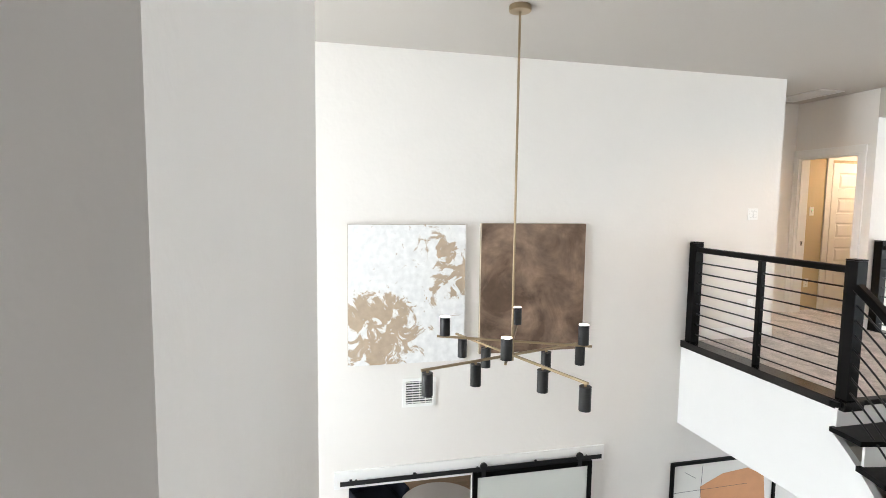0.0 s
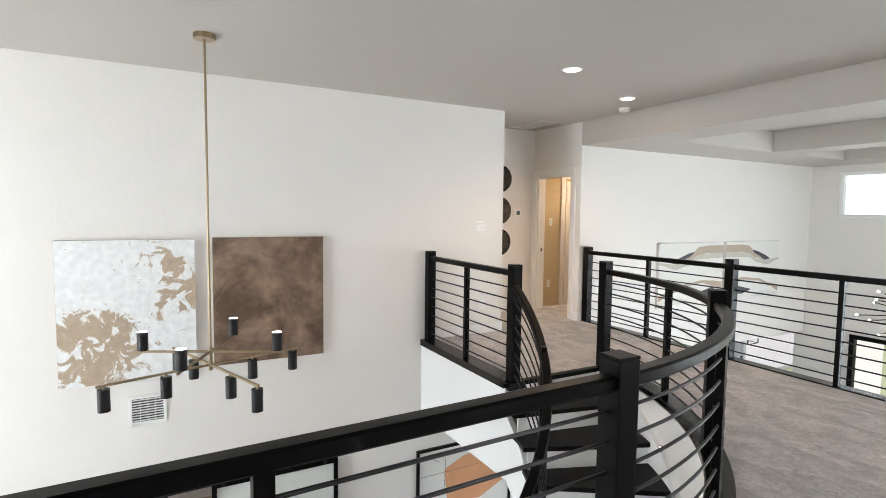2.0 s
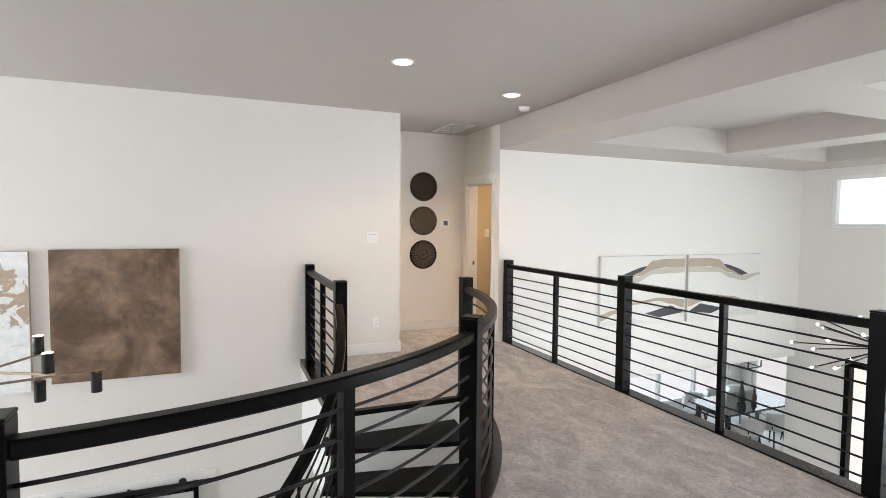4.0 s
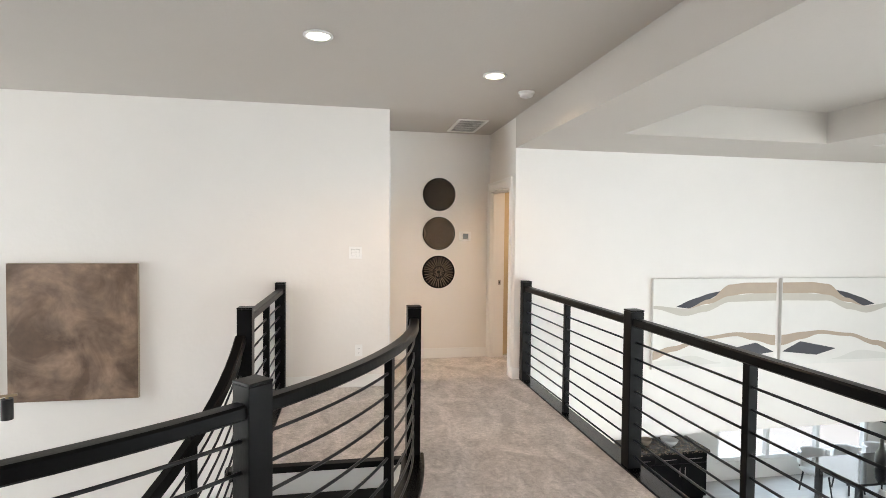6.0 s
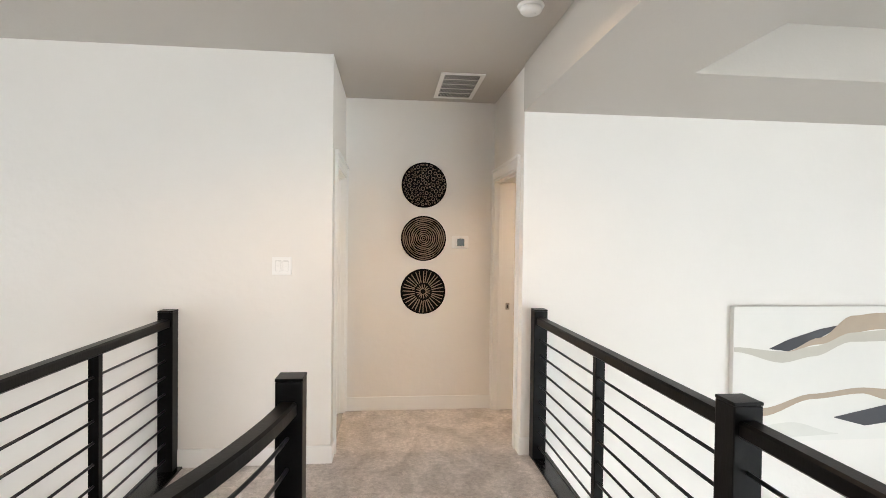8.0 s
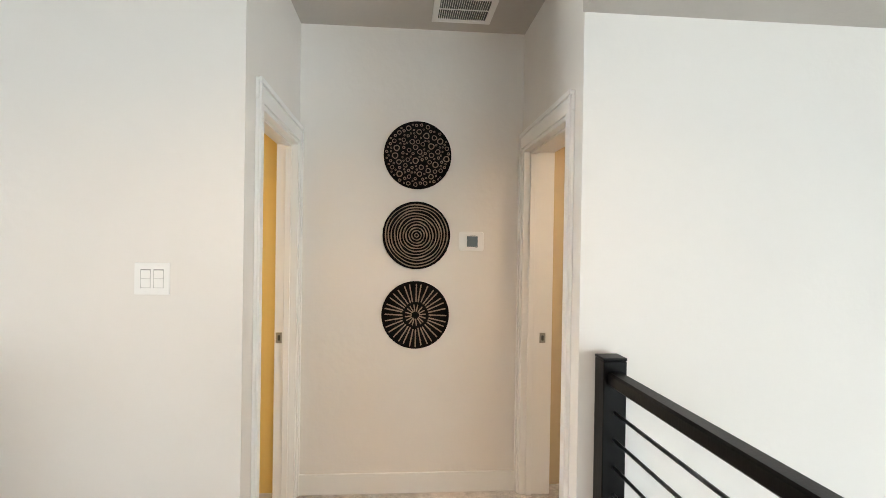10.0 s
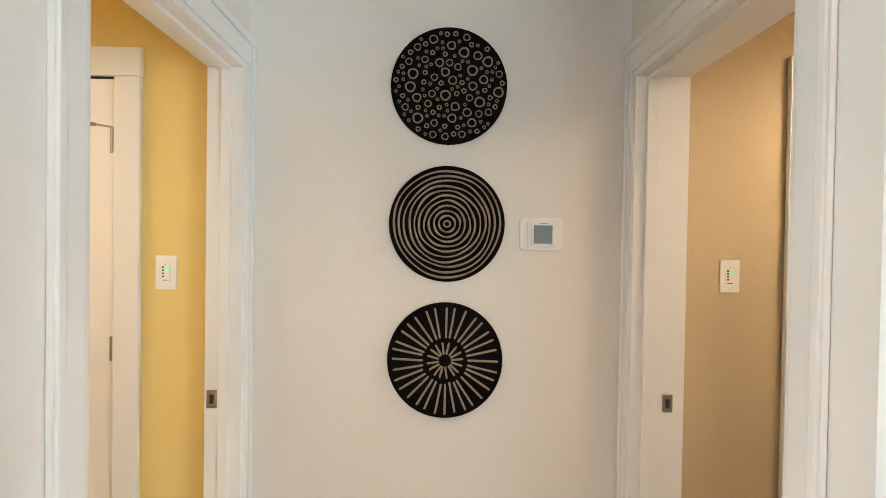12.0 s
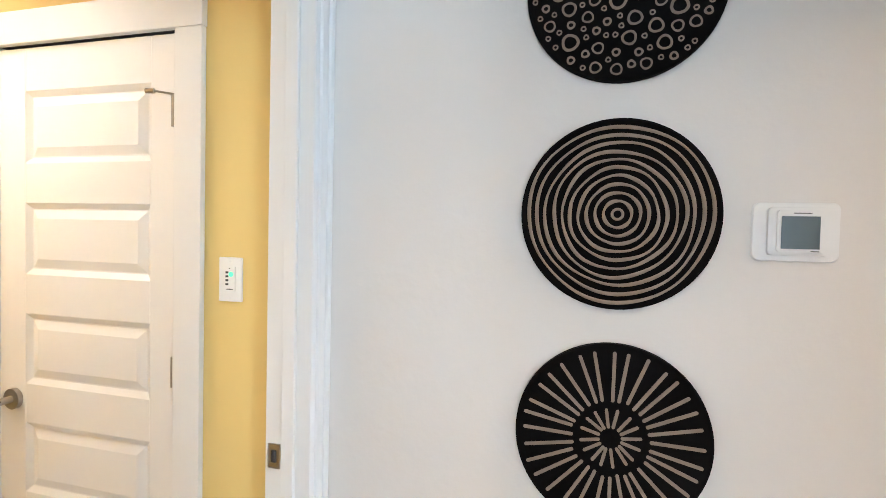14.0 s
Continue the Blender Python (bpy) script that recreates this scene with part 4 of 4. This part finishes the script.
    bar(65.0, 0.55, 0.425, (-0.49, 0.50), True)


chandelier()


# ---- lower foyer wall: barn door, print, office beyond ----
def barn_door():
    y = NY
    th = thing("barn_door", "sliding barn door of frosted glass in a black frame", "door", (0.999, y - 0.062, FZ + 0.012))
    hh = -1.15 - FZ - 0.012
    w = 0.62
    for s in (-1, 1):
        a, b = sorted((s * (w - 0.045), s * w))
        part("stile", box(a, b, -0.02, 0.02, 0, hh, 0.003), M_BLACK, th)
    for z in (0, hh - 0.05):
        part("rail", box(-w + 0.045, w - 0.045, -0.0195, 0.0195, z, z + 0.05, 0.003), M_BLACK, th)
    part("glass", box(-w + 0.045, w - 0.045, -0.006, 0.006, 0.05, hh - 0.05), M_FROST, th, "pale frosted glass")
    for x in (-0.52, 0.48):
        hg = part("hanger", box(x - 0.02, x + 0.02, -0.028, -0.021, hh - 0.045, hh + 0.075, 0.003), M_CYL, th)
        part("wheel", cyl((x, -0.030, hh + 0.062), (x, -0.012, hh + 0.062), 0.036, 24), M_CYL, hg)
    tr = thing("barn_door_track", "black steel sliding-door track on a white header board", "track", (0.435, y, -1.125))
    part("header_board", box(-1.345, 1.345, -0.022, -0.0005, -0.068, 0.095, 0.003), M_TRIM, tr, "white header board")
    part("track_bar", box(-1.295, 1.295, -0.066, -0.058, -0.022, 0.020, 0.001), M_CYL, tr)
    for x in (-1.15, -0.6, 0.0, 0.6, 1.15):
        part("spacer", cyl((x, -0.060, 0), (x, -0.022, 0), 0.012, 12), M_CYL, tr)
    for x in (-1.2, -0.62, 0.58):
        part("stop", box(x - 0.012, x + 0.012, -0.070, -0.054, 0.018, 0.036, 0.002), M_CYL, tr)


barn_door()


def framed_print():
    x0, x1, z0, z1 = 2.585, 3.93, -2.75, -1.318
    th = thing("framed_print", "abstract print with an apricot block in a black frame", "picture", ((x0 + x1) / 2, NY, (z0 + z1) / 2))
    w, h = (x1 - x0) / 2, (z1 - z0) / 2
    for s in (-1, 1):
        a, b = sorted((s * (w - 0.032), s * w))
        part("frame", box(a, b, -0.035, -0.001, -h, h, 0.002), M_BLACK, th)
        a, b = sorted((s * (h - 0.032), s * h))
        part("frame", box(-w + 0.032, w - 0.032, -0.0345, -0.001, a, b, 0.002), M_BLACK, th)
    part("paper", box(-w + 0.03, w - 0.03, -0.014, -0.002, -h + 0.03, h - 0.03), M_CANVAS, th)
    pts = [(-0.30, h - 0.30), (-0.02, h - 0.18), (0.30, h - 0.15), (0.52, h - 0.26), (0.56, h - 0.62), (0.20, h - 0.78), (-0.26, h - 0.70)]
    bm = prism(pts, 0, 0.0012)
    for v in bm.verts:
        v.co = Vector((v.co.x, -0.0145 - v.co.z, v.co.y))
    bmesh.ops.recalc_face_normals(bm, faces=bm.faces)
    part("painted_block", bm, M_ORANGE, th, "apricot block")
    for a, b in (((-0.62, h - 0.34), (0.30, h - 0.33)), ((-0.28, h - 0.06), (-0.30, h - 0.52)), ((-0.50, h - 0.12), (-0.36, h - 0.20))):
        part("ink_line", cyl((a[0], -0.0148, a[1]), (b[0], -0.0148, b[1]), 0.0022, 6), M_CHAR, th)


framed_print()

structure("wall_office_back", wall("y", 7.0, 0.12, WX, 4.0, FZ, -0.36), M_WALL, "white far wall of the study", "wall")
structure("wall_office_west", wall("x", WX, -0.12, NY + 0.14, 7.12, FZ, -0.36), M_WALL, "white side wall of the study", "wall")
structure("wall_office_east", wall("x", 3.9, 0.12, NY + 0.14, 7.0, FZ, -0.36), M_WALL, "white side wall of the study", "wall")
structure("ceiling_office", box(WX, 4.0, NY + 0.14, 7.0, -0.46, -0.37), M_CEIL_SHADED, "white ceiling of the study, paint darkened for shade", "ceiling")
structure("baseboard", box(WX, 3.9, 6.982, 6.998, FZ, FZ + 0.13, 0.003), M_TRIM, "white baseboard of the study", "baseboard")


def office_floor():
    base = structure("floor_office", box(WX, 3.9, NY + 0.02, 6.98, FZ + 0.001, FZ + 0.006), M_TREAD, "oak plank floor of the study", "floor")
    y = NY + 0.10
    plank = None
    i = 0
    while y < 6.9:
        for k in range(3):
            x = -2.9 + k * 2.25 + (i % 3) * 0.35 - 0.7
            if plank is None:
                plank = part("plank", box(0, 2.244, 0, 0.176, 0, 0.010, 0.0015), M_PLANK, base)
                ob = plank
            else:
                ob = new("plank", plank.data)
                ob.parent = base
            ob.matrix_local = pose(x, y, FZ + 0.006)
        y += 0.18
        i += 1


office_floor()


def armchair(x, y, turn):
    th = thing("armchair", "navy upholstered armchair with pale legs in the study", "armchair", (x, y, FZ + 0.016), turn=turn)
    part("seat", box(-0.32, 0.32, -0.30, 0.32, 0.28, 0.45, 0.05), M_NAVY, th)
    part("backrest", box(-0.32, 0.32, 0.24, 0.38, 0.40, 0.92, 0.05), M_NAVY, th)
    for s in (-1, 1):
        a, b = sorted((s * 0.32, s * 0.40))
        part("armrest", box(a, b, -0.28, 0.34, 0.26, 0.62, 0.03), M_NAVY, th)
        for v in (-0.25, 0.28):
            part("leg", cyl((s * 0.28, v, 0), (s * 0.26, v * 0.95, 0.28), 0.016, 10, 0.022), M_CHAIR, th)


def study_table(x, y):
    th = thing("study_table", "round white table in the study", "table", (x, y, FZ + 0.016))
    part("tabletop", lathe([(0.001, 0.72), (0.50, 0.72), (0.515, 0.735), (0.50, 0.75), (0.001, 0.75)], 40), M_PLASTIC, th)
    part("column", cyl((0, 0, 0.03), (0, 0, 0.72), 0.045, 20), M_PLASTIC, th)
    part("foot", lathe([(0.001, 0.0), (0.30, 0.0), (0.29, 0.02), (0.05, 0.035), (0.001, 0.035)], 32), M_PLASTIC, th)


armchair(-0.32, 5.75, 20)
study_table(0.42, 4.95)


# ---- great room ----
def band_mesh(xs, lows, highs, w, h, depth, straight=False, n=28):
    """A painted band across a canvas: its lower and upper edges run smoothly through a few heights."""
    def ease(t):
        i = min(max(np.searchsorted(xs, t) - 1, 0), len(xs) - 2)
        u = (t - xs[i]) / (xs[i + 1] - xs[i])
        return i, (u if straight else u * u * (3 - 2 * u))
    bm = bmesh.new()
    rows = []
    for k in range(n + 1):
        t = xs[0] + (xs[-1] - xs[0]) * k / n
        i, u = ease(t)
        lo, hi = lows[i] + (lows[i + 1] - lows[i]) * u, highs[i] + (highs[i + 1] - highs[i]) * u
        x = (t - 0.5) * w
        rows.append([bm.verts.new((x, -depth, (lo - 0.5) * h)), bm.verts.new((x, -depth, (max(hi, lo + 0.002) - 0.5) * h))])
    for a, b in zip(rows, rows[1:]):
        bm.faces.new((a[0], b[0], b[1], a[1]))
    return bm


def great_art(label, x0, x1, flip):
    z0, z1 = 0.05, 1.05
    th = canvas(label, x0, x1, z0, z1, GY, M_CANVAS, edge_mat=M_CANVAS_SIDE, group="pair of landscape canvases in the great room")
    w, h = x1 - x0 - 0.01, z1 - z0 - 0.01

    def band(mat, xs, lows, highs, d):
        if flip:
            xs, lows, highs = [1 - v for v in xs[::-1]], lows[::-1], highs[::-1]
        part("painted_band", band_mesh(xs, lows, highs, w, h, 0.0452 + d * 0.0006, mat is M_CHAR), mat, th)
    band(M_GREIGE, [0.0, 0.25, 0.41, 0.61, 1.0], [0.67, 0.585, 0.63, 0.737, 0.745], [0.705, 0.67, 0.705, 0.81, 0.85], 1)
    band(M_CHAR, [0.18, 0.28, 0.44, 0.56], [0.688, 0.67, 0.765, 0.864], [0.692, 0.76, 0.835, 0.868], 2)
    band(M_SAND, [0.26, 0.44, 0.61, 0.75, 1.0], [0.665, 0.72, 0.806, 0.83, 0.83], [0.667, 0.77, 0.935, 0.955, 0.954], 3)
    band(M_PALE, [0.0, 0.3, 0.55], [0.03, 0.03, 0.04], [0.09, 0.14, 0.05], 1)
    band(M_SAND, [0.0, 0.15, 0.41, 0.67, 0.82, 1.0], [0.10, 0.19, 0.31, 0.345, 0.29, 0.225], [0.20, 0.25, 0.35, 0.39, 0.375, 0.345], 2)
    band(M_CHAR, [0.525, 0.69, 0.835, 0.985], [0.166, 0.10, 0.125, 0.15], [0.172, 0.222, 0.265, 0.156], 3)


great_art("cream canvas with wavy sand and charcoal bands", 6.62, 8.165, False)
great_art("cream canvas with mirrored sand and charcoal bands", 8.235, 9.78, True)


def starburst():
    th = thing("starburst_chandelier", "black starburst chandelier with small lit bulbs", "chandelier", (7.2, 0.44, 0.44))
    part("stem", cyl((0, 0, 0), (0, 0, BZ + 0.29 - 0.44), 0.009, 12), M_CYL, th)
    part("canopy", cyl((0, 0, BZ + 0.262 - 0.44), (0, 0, BZ + 0.292 - 0.44), 0.07, 24), M_CYL, th)
    bm = bmesh.new()
    bmesh.ops.create_uvsphere(bm, u_segments=20, v_segments=12, radius=0.055)
    smooth(part("hub", bm, M_CYL, th))
    n = 26
    for i in range(n):
        z = 0.45 - 0.9 * (i + 0.5) / n
        a = i * 2.39996
        r = math.sqrt(1 - z * z)
        d = Vector((r * math.cos(a), r * math.sin(a), z))
        ln = 0.50 + 0.08 * ((i * 7) % 3)
        arm = part("arm", cyl(d * 0.05, d * ln, 0.006, 8), M_CYL, th)
        part("socket", cyl(d * ln, d * (ln + 0.04), 0.012, 10), M_NICKEL, arm)
        bm = bmesh.new()
        bmesh.ops.create_uvsphere(bm, u_segments=12, v_segments=8, radius=0.012, matrix=Matrix.Translation(d * (ln + 0.055)))
        smooth(part("bulb", bm, M_BULB, arm, "small glowing bulb"))


starburst()


def window(name, label, axis, at, a0, a1, z0, z1, mullions=(), mat=None, fw=0.06, depth=0.10):
    """A framed window; mullions are positions along it."""
    mat = mat or M_TRIM
    mid = ((at, (a0 + a1) / 2, z0) if axis == "x" else ((a0 + a1) / 2, at, z0))
    th = thing(name, label, "window", mid)
    th["kind"] = "structure"
    w, h = (a1 - a0) / 2, z1 - z0

    def b(u0, u1, d0, d1, w0, w1, bev=0.0):
        return box(d0, d1, u0, u1, w0, w1, bev) if axis == "x" else box(u0, u1, d0, d1, w0, w1, bev)
    for s in (-1, 1):
        u0, u1 = sorted((s * (w - fw), s * (w - 0.001)))
        part("window_frame", b(u0, u1, 0.0, depth, 0.001, h - 0.001, 0.003), mat, th)
    part("window_frame", b(-w + fw, w - fw, 0.002, depth - 0.002, 0.001, fw, 0.003), mat, th)
    part("window_frame", b(-w + fw, w - fw, 0.002, depth - 0.002, h - fw, h - 0.001, 0.003), mat, th)
    edges = [-w + fw] + [m - (a0 + a1) / 2 for m in mullions] + [w - fw]
    for m in edges[1:-1]:
        part("mullion", b(m - 0.035, m + 0.035, 0.004, depth - 0.004, fw, h - fw, 0.003), mat, th)
    for e0, e1 in zip(edges, edges[1:]):
        p = part("pane", b(e0, e1, depth * 0.5 - 0.003, depth * 0.5 + 0.003, fw, h - fw), M_GLASS, th)
        p.visible_shadow = False


window("window_1", "white-framed transom window high in the great room", "x", EX + 0.03, 1.955, 3.115, 1.475, 2.285)
window("window_2", "black-framed sliding glass doors to the garden", "x", EX - 0.02, -0.6, 2.80, FZ + 0.001, -0.60, (0.55, 1.70), M_BLACK, 0.075, 0.12)
# window_3 stays out of view; added as the opening for that east light
window("window_3", "unseen tall white-framed window added to light the great room", "x", EX + 0.03, -3.4, -1.0, FZ + 0.3, 2.27, (-2.2,))
window("window_5", "tall white-framed south window of the great room", "y", SY - 0.11, 6.3, 9.9, FZ + 0.3, 2.2, (7.5, 8.7))
# window_8 is never in view; added as an opening for the landing fill
window("window_8", "unseen white-framed window added at the south end of the landing", "y", SY - 0.11, 1.0, 3.3, 0.85, 2.25, (2.15,))
window("window_4", "tall white-framed foyer window", "x", WX - 0.12, 0.3, 2.9, -2.4, 2.3, (1.6,))

# ---- dining area ----
DX, DY = 14.0, 7.0
structure("wall_dining_north", wall("y", DY, 0.14, 6.2, DX, FZ, -0.30, [(10.2, 13.6, FZ + 0.35, -0.72)]), M_WALL, "white dining wall with a wide window", "wall")
structure("wall_dining_east", wall("x", DX, 0.14, GY, DY + 0.14, FZ, -0.30, [(4.0, 6.7, FZ + 0.35, -0.72)]), M_WALL, "white dining wall with a window", "wall")
structure("wall_dining_west", wall("x", 6.06, 0.14, NY + 0.14, DY, FZ, -0.30), M_WALL, "white side wall of the dining area", "wall")
structure("wall_dining_south", wall("y", GY, 0.14, EX + 0.16, DX, FZ, -0.30), M_WALL, "white outer wall of the dining area", "wall")
window("window_6", "wide white-framed dining window", "y", DY + 0.03, 10.2, 13.6, FZ + 0.35, -0.72, (11.33, 12.46))
window("window_7", "white-framed dining window", "x", DX + 0.03, 4.0, 6.7, FZ + 0.35, -0.72, (5.35,))


def sideboard():
    x0, x1, y0, y1 = 7.55, 9.52, 6.36, 6.99
    th = thing("sideboard", "black built-in sideboard with drawers and steel handles", "cabinet", ((x0 + x1) / 2, (y0 + y1) / 2, FZ))
    w, d = (x1 - x0) / 2, (y1 - y0) / 2
    part("body", box(-w, w, -d + 0.022, d, 0.09, 0.875, 0.003), M_BLACK, th)
    part("plinth", box(-w + 0.02, w - 0.02, -d + 0.07, d, 0, 0.09), M_BLACK, th)
    n = 4
    for i in range(n):
        a, b = -w + 0.01 + i * (2 * w - 0.02) / n, -w + 0.01 + (i + 1) * (2 * w - 0.02) / n
        dr = part("drawer_front", box(a + 0.004, b - 0.004, -d, -d + 0.021, 0.70, 0.865, 0.003), M_BLACK, th)
        part("handle", cyl((a + 0.12, -d - 0.028, 0.785), (b - 0.12, -d - 0.028, 0.785), 0.006, 10), M_NICKEL, dr, "steel bar handle")
        do = part("door", box(a + 0.004, b - 0.004, -d, -d + 0.021, 0.10, 0.69, 0.003), M_BLACK, th)
        hx = b - 0.05 if i % 2 == 0 else a + 0.05
        part("handle", cyl((hx, -d - 0.028, 0.48), (hx, -d - 0.028, 0.64), 0.006, 10), M_NICKEL, do, "steel bar handle")
    ct = tagged(part("worktop", box(x0 - 0.02, x1 + 0.025, y0 - 0.03, y1, FZ + 0.877, FZ + 0.915, 0.004), M_GRANITE), "dark speckled granite worktop on the sideboard", "worktop")
    return ct


sideboard()


def bowl(x, y, z, r, label, mat):
    th = thing("serving_bowl", label, "bowl", (x, y, z))
    smooth(part("shell", lathe([(0.001, 0.0), (r * 0.45, 0.0), (r * 0.8, 0.05), (r, 0.11), (r - 0.008, 0.11), (r * 0.75, 0.055), (r * 0.4, 0.012), (0.001, 0.012)], 32), mat, th))


bowl(8.95, 6.62, FZ + 0.915, 0.15, "white ceramic bowl on the sideboard", M_PLASTIC)
bowl(8.55, 6.70, FZ + 0.915, 0.10, "small sand-coloured bowl on the sideboard", M_SAND)


def dining_table():
    th = thing("dining_table", "dark rectangular dining table on two trestles", "table", (12.35, 5.62, FZ))
    part("tabletop", box(-1.12, 1.12, -0.5, 0.5, 0.715, 0.755, 0.006), M_TABLE, th)
    for s in (-1, 1):
        for v in (-0.36, 0.36):
            part("leg", box(s * 0.95 - 0.04, s * 0.95 + 0.04, v - 0.04, v + 0.04, 0, 0.714, 0.004), M_TABLE, th)
        part("stretcher", box(s * 0.95 - 0.03, s * 0.95 + 0.03, -0.32, 0.32, 0.60, 0.66), M_TABLE, th)


dining_table()


def dining_chair(x, y, turn):
    th = thing("dining_chair", "white rounded upholstered dining chair with black legs", "chair", (x, y, FZ), group="chairs round the dining table", turn=turn)
    part("seat", lathe([(0.001, 0.40), (0.22, 0.40), (0.255, 0.43), (0.255, 0.46), (0.22, 0.49), (0.001, 0.50)], 28), M_CHAIR, th)
    pts = [(0.26 * math.cos(radians(a)), 0.26 * math.sin(radians(a)), 0.64) for a in range(190, 351, 10)]
    part("backrest", sweep(pts, slab_section(0.05, 0.26, 0.018)), M_CHAIR, th)
    for a in (45, 135, 225, 315):
        part("leg", cyl((0.24 * math.cos(radians(a)), 0.24 * math.sin(radians(a)), 0), (0.18 * math.cos(radians(a)), 0.18 * math.sin(radians(a)), 0.41), 0.012, 8, 0.016), M_CYL, th)
    for a in (215, 325):
        part("back_post", cyl((0.245 * math.cos(radians(a)), 0.245 * math.sin(radians(a)), 0.45), (0.255 * math.cos(radians(a)), 0.255 * math.sin(radians(a)), 0.56), 0.012, 8), M_CYL, th)
    return th


first_chair = dining_chair(11.65, 4.98, 0)
for cx, cy, a in ((12.35, 4.98, 0), (13.05, 4.98, 0), (11.65, 6.28, 180), (12.35, 6.28, 180), (13.05, 6.28, 180)):
    copy_thing(first_chair, pose(cx, cy, FZ, 0, 0, a))


def vase(x, y, z, s, label):
    th = thing("vase", label, "vase", (x, y, z))
    prof = [(0.001, 0.0), (0.055, 0.0), (0.078, 0.05), (0.078, 0.17), (0.04, 0.25), (0.022, 0.34), (0.026, 0.40), (0.018, 0.40), (0.015, 0.34), (0.001, 0.30)]
    smooth(part("body", lathe([(r * s, v * s) for r, v in prof], 24), M_VASE, th))


vase(12.25, 5.62, FZ + 0.755, 1.15, "tall grey ceramic vase on the dining table")
vase(12.55, 5.55, FZ + 0.755, 0.75, "small grey ceramic vase on the dining table")


def lantern():
    th = thing("lantern_pendant", "black open-frame lantern pendant over the dining table", "pendant light", (12.35, 5.62, -1.55))
    w, h = 0.2, 0.5
    for s in (-1, 1):
        for v in (-1, 1):
            part("upright", box(s * w - 0.009, s * w + 0.009, v * w - 0.009, v * w + 0.009, 0, h), M_CYL, th)
        for z in (0.0, h):
            part("bar", box(-w, w, s * w - 0.008, s * w + 0.008, z - 0.008, z + 0.008), M_CYL, th)
            part("bar", box(s * w - 0.0079, s * w + 0.0079, -w, w, z - 0.0079, z + 0.0079), M_CYL, th)
    part("stem", cyl((0, 0, 0.18), (0, 0, 1.15), 0.007, 10), M_CYL, th)
    for a in (0, 90, 180, 270):
        c, s = math.cos(radians(a)), math.sin(radians(a))
        cd = part("candle", cyl((0.08 * c, 0.08 * s, 0.18), (0.08 * c, 0.08 * s, 0.27), 0.011, 10), M_PLASTIC, th)
        part("arm", cyl((0, 0, 0.18), (0.08 * c, 0.08 * s, 0.18), 0.005, 8), M_CYL, cd)
        part("bulb", cyl((0.08 * c, 0.08 * s, 0.27), (0.08 * c, 0.08 * s, 0.32), 0.011, 10, 0.004), M_BULB, cd)


lantern()

# ---- outdoors ----
# two pale slabs added over the lawn so the views outside look bright
structure("patio", box(EX + 0.17, EX + 3.6, -12.0, GY - 0.01, FZ - 0.18, FZ - 0.06), M_CONCRETE, "pale concrete slab added to brighten the view through the glass doors", "patio")
structure("pale_slab_north", box(4.0, EX + 16.0, DY + 0.15, DY + 3.2, FZ - 0.18, FZ - 0.062), M_CONCRETE, "pale concrete slab added to brighten the view through the dining windows", "patio")


def backdrop():
    m = bpy.data.materials.new("hazy_sky")
    m.use_nodes = True
    b = m.node_tree.nodes["Principled BSDF"]
    b.inputs["Base Color"].default_value = (0.5, 0.55, 0.6, 1)
    b.inputs["Emission Color"].default_value = (0.74, 0.89, 1.0, 1)
    b.inputs["Emission Strength"].default_value = 1.8
    bm = bmesh.new()
    n = 48
    lo = [bm.verts.new((90 * math.cos(2 * math.pi * i / n), 90 * math.sin(2 * math.pi * i / n), FZ - 0.2)) for i in range(n)]
    hi = [bm.verts.new((v.co.x, v.co.y, 48)) for v in lo]
    for i in range(n):
        bm.faces.new((lo[i], hi[i], hi[(i + 1) % n], lo[(i + 1) % n]))
    structure("backdrop", bm, m, "hazy pale sky beyond the garden", "sky")


backdrop()


def step_light():
    a = radians(-26.8)
    r = rail_radius(-26.8, -0.1025)
    th = thing("step_light", "small round lit step light in the stair wall", "wall light", (CX + r * math.cos(a), CY + r * math.sin(a), -0.322))
    th.matrix_world = Matrix.Translation((CX + r * math.cos(a), CY + r * math.sin(a), -0.322)) @ Euler((0, radians(-90), a), "XYZ").to_matrix().to_4x4()
    smooth(part("bezel", lathe([(0.020, 0.0), (0.029, 0.0), (0.029, 0.006), (0.024, 0.010), (0.019, 0.004)], 24), M_NICKEL, th))
    part("lens", lathe([(0.001, 0.002), (0.0215, 0.002), (0.0215, 0.004), (0.001, 0.005)], 20), M_BULB, th, "glowing lens")


step_light()
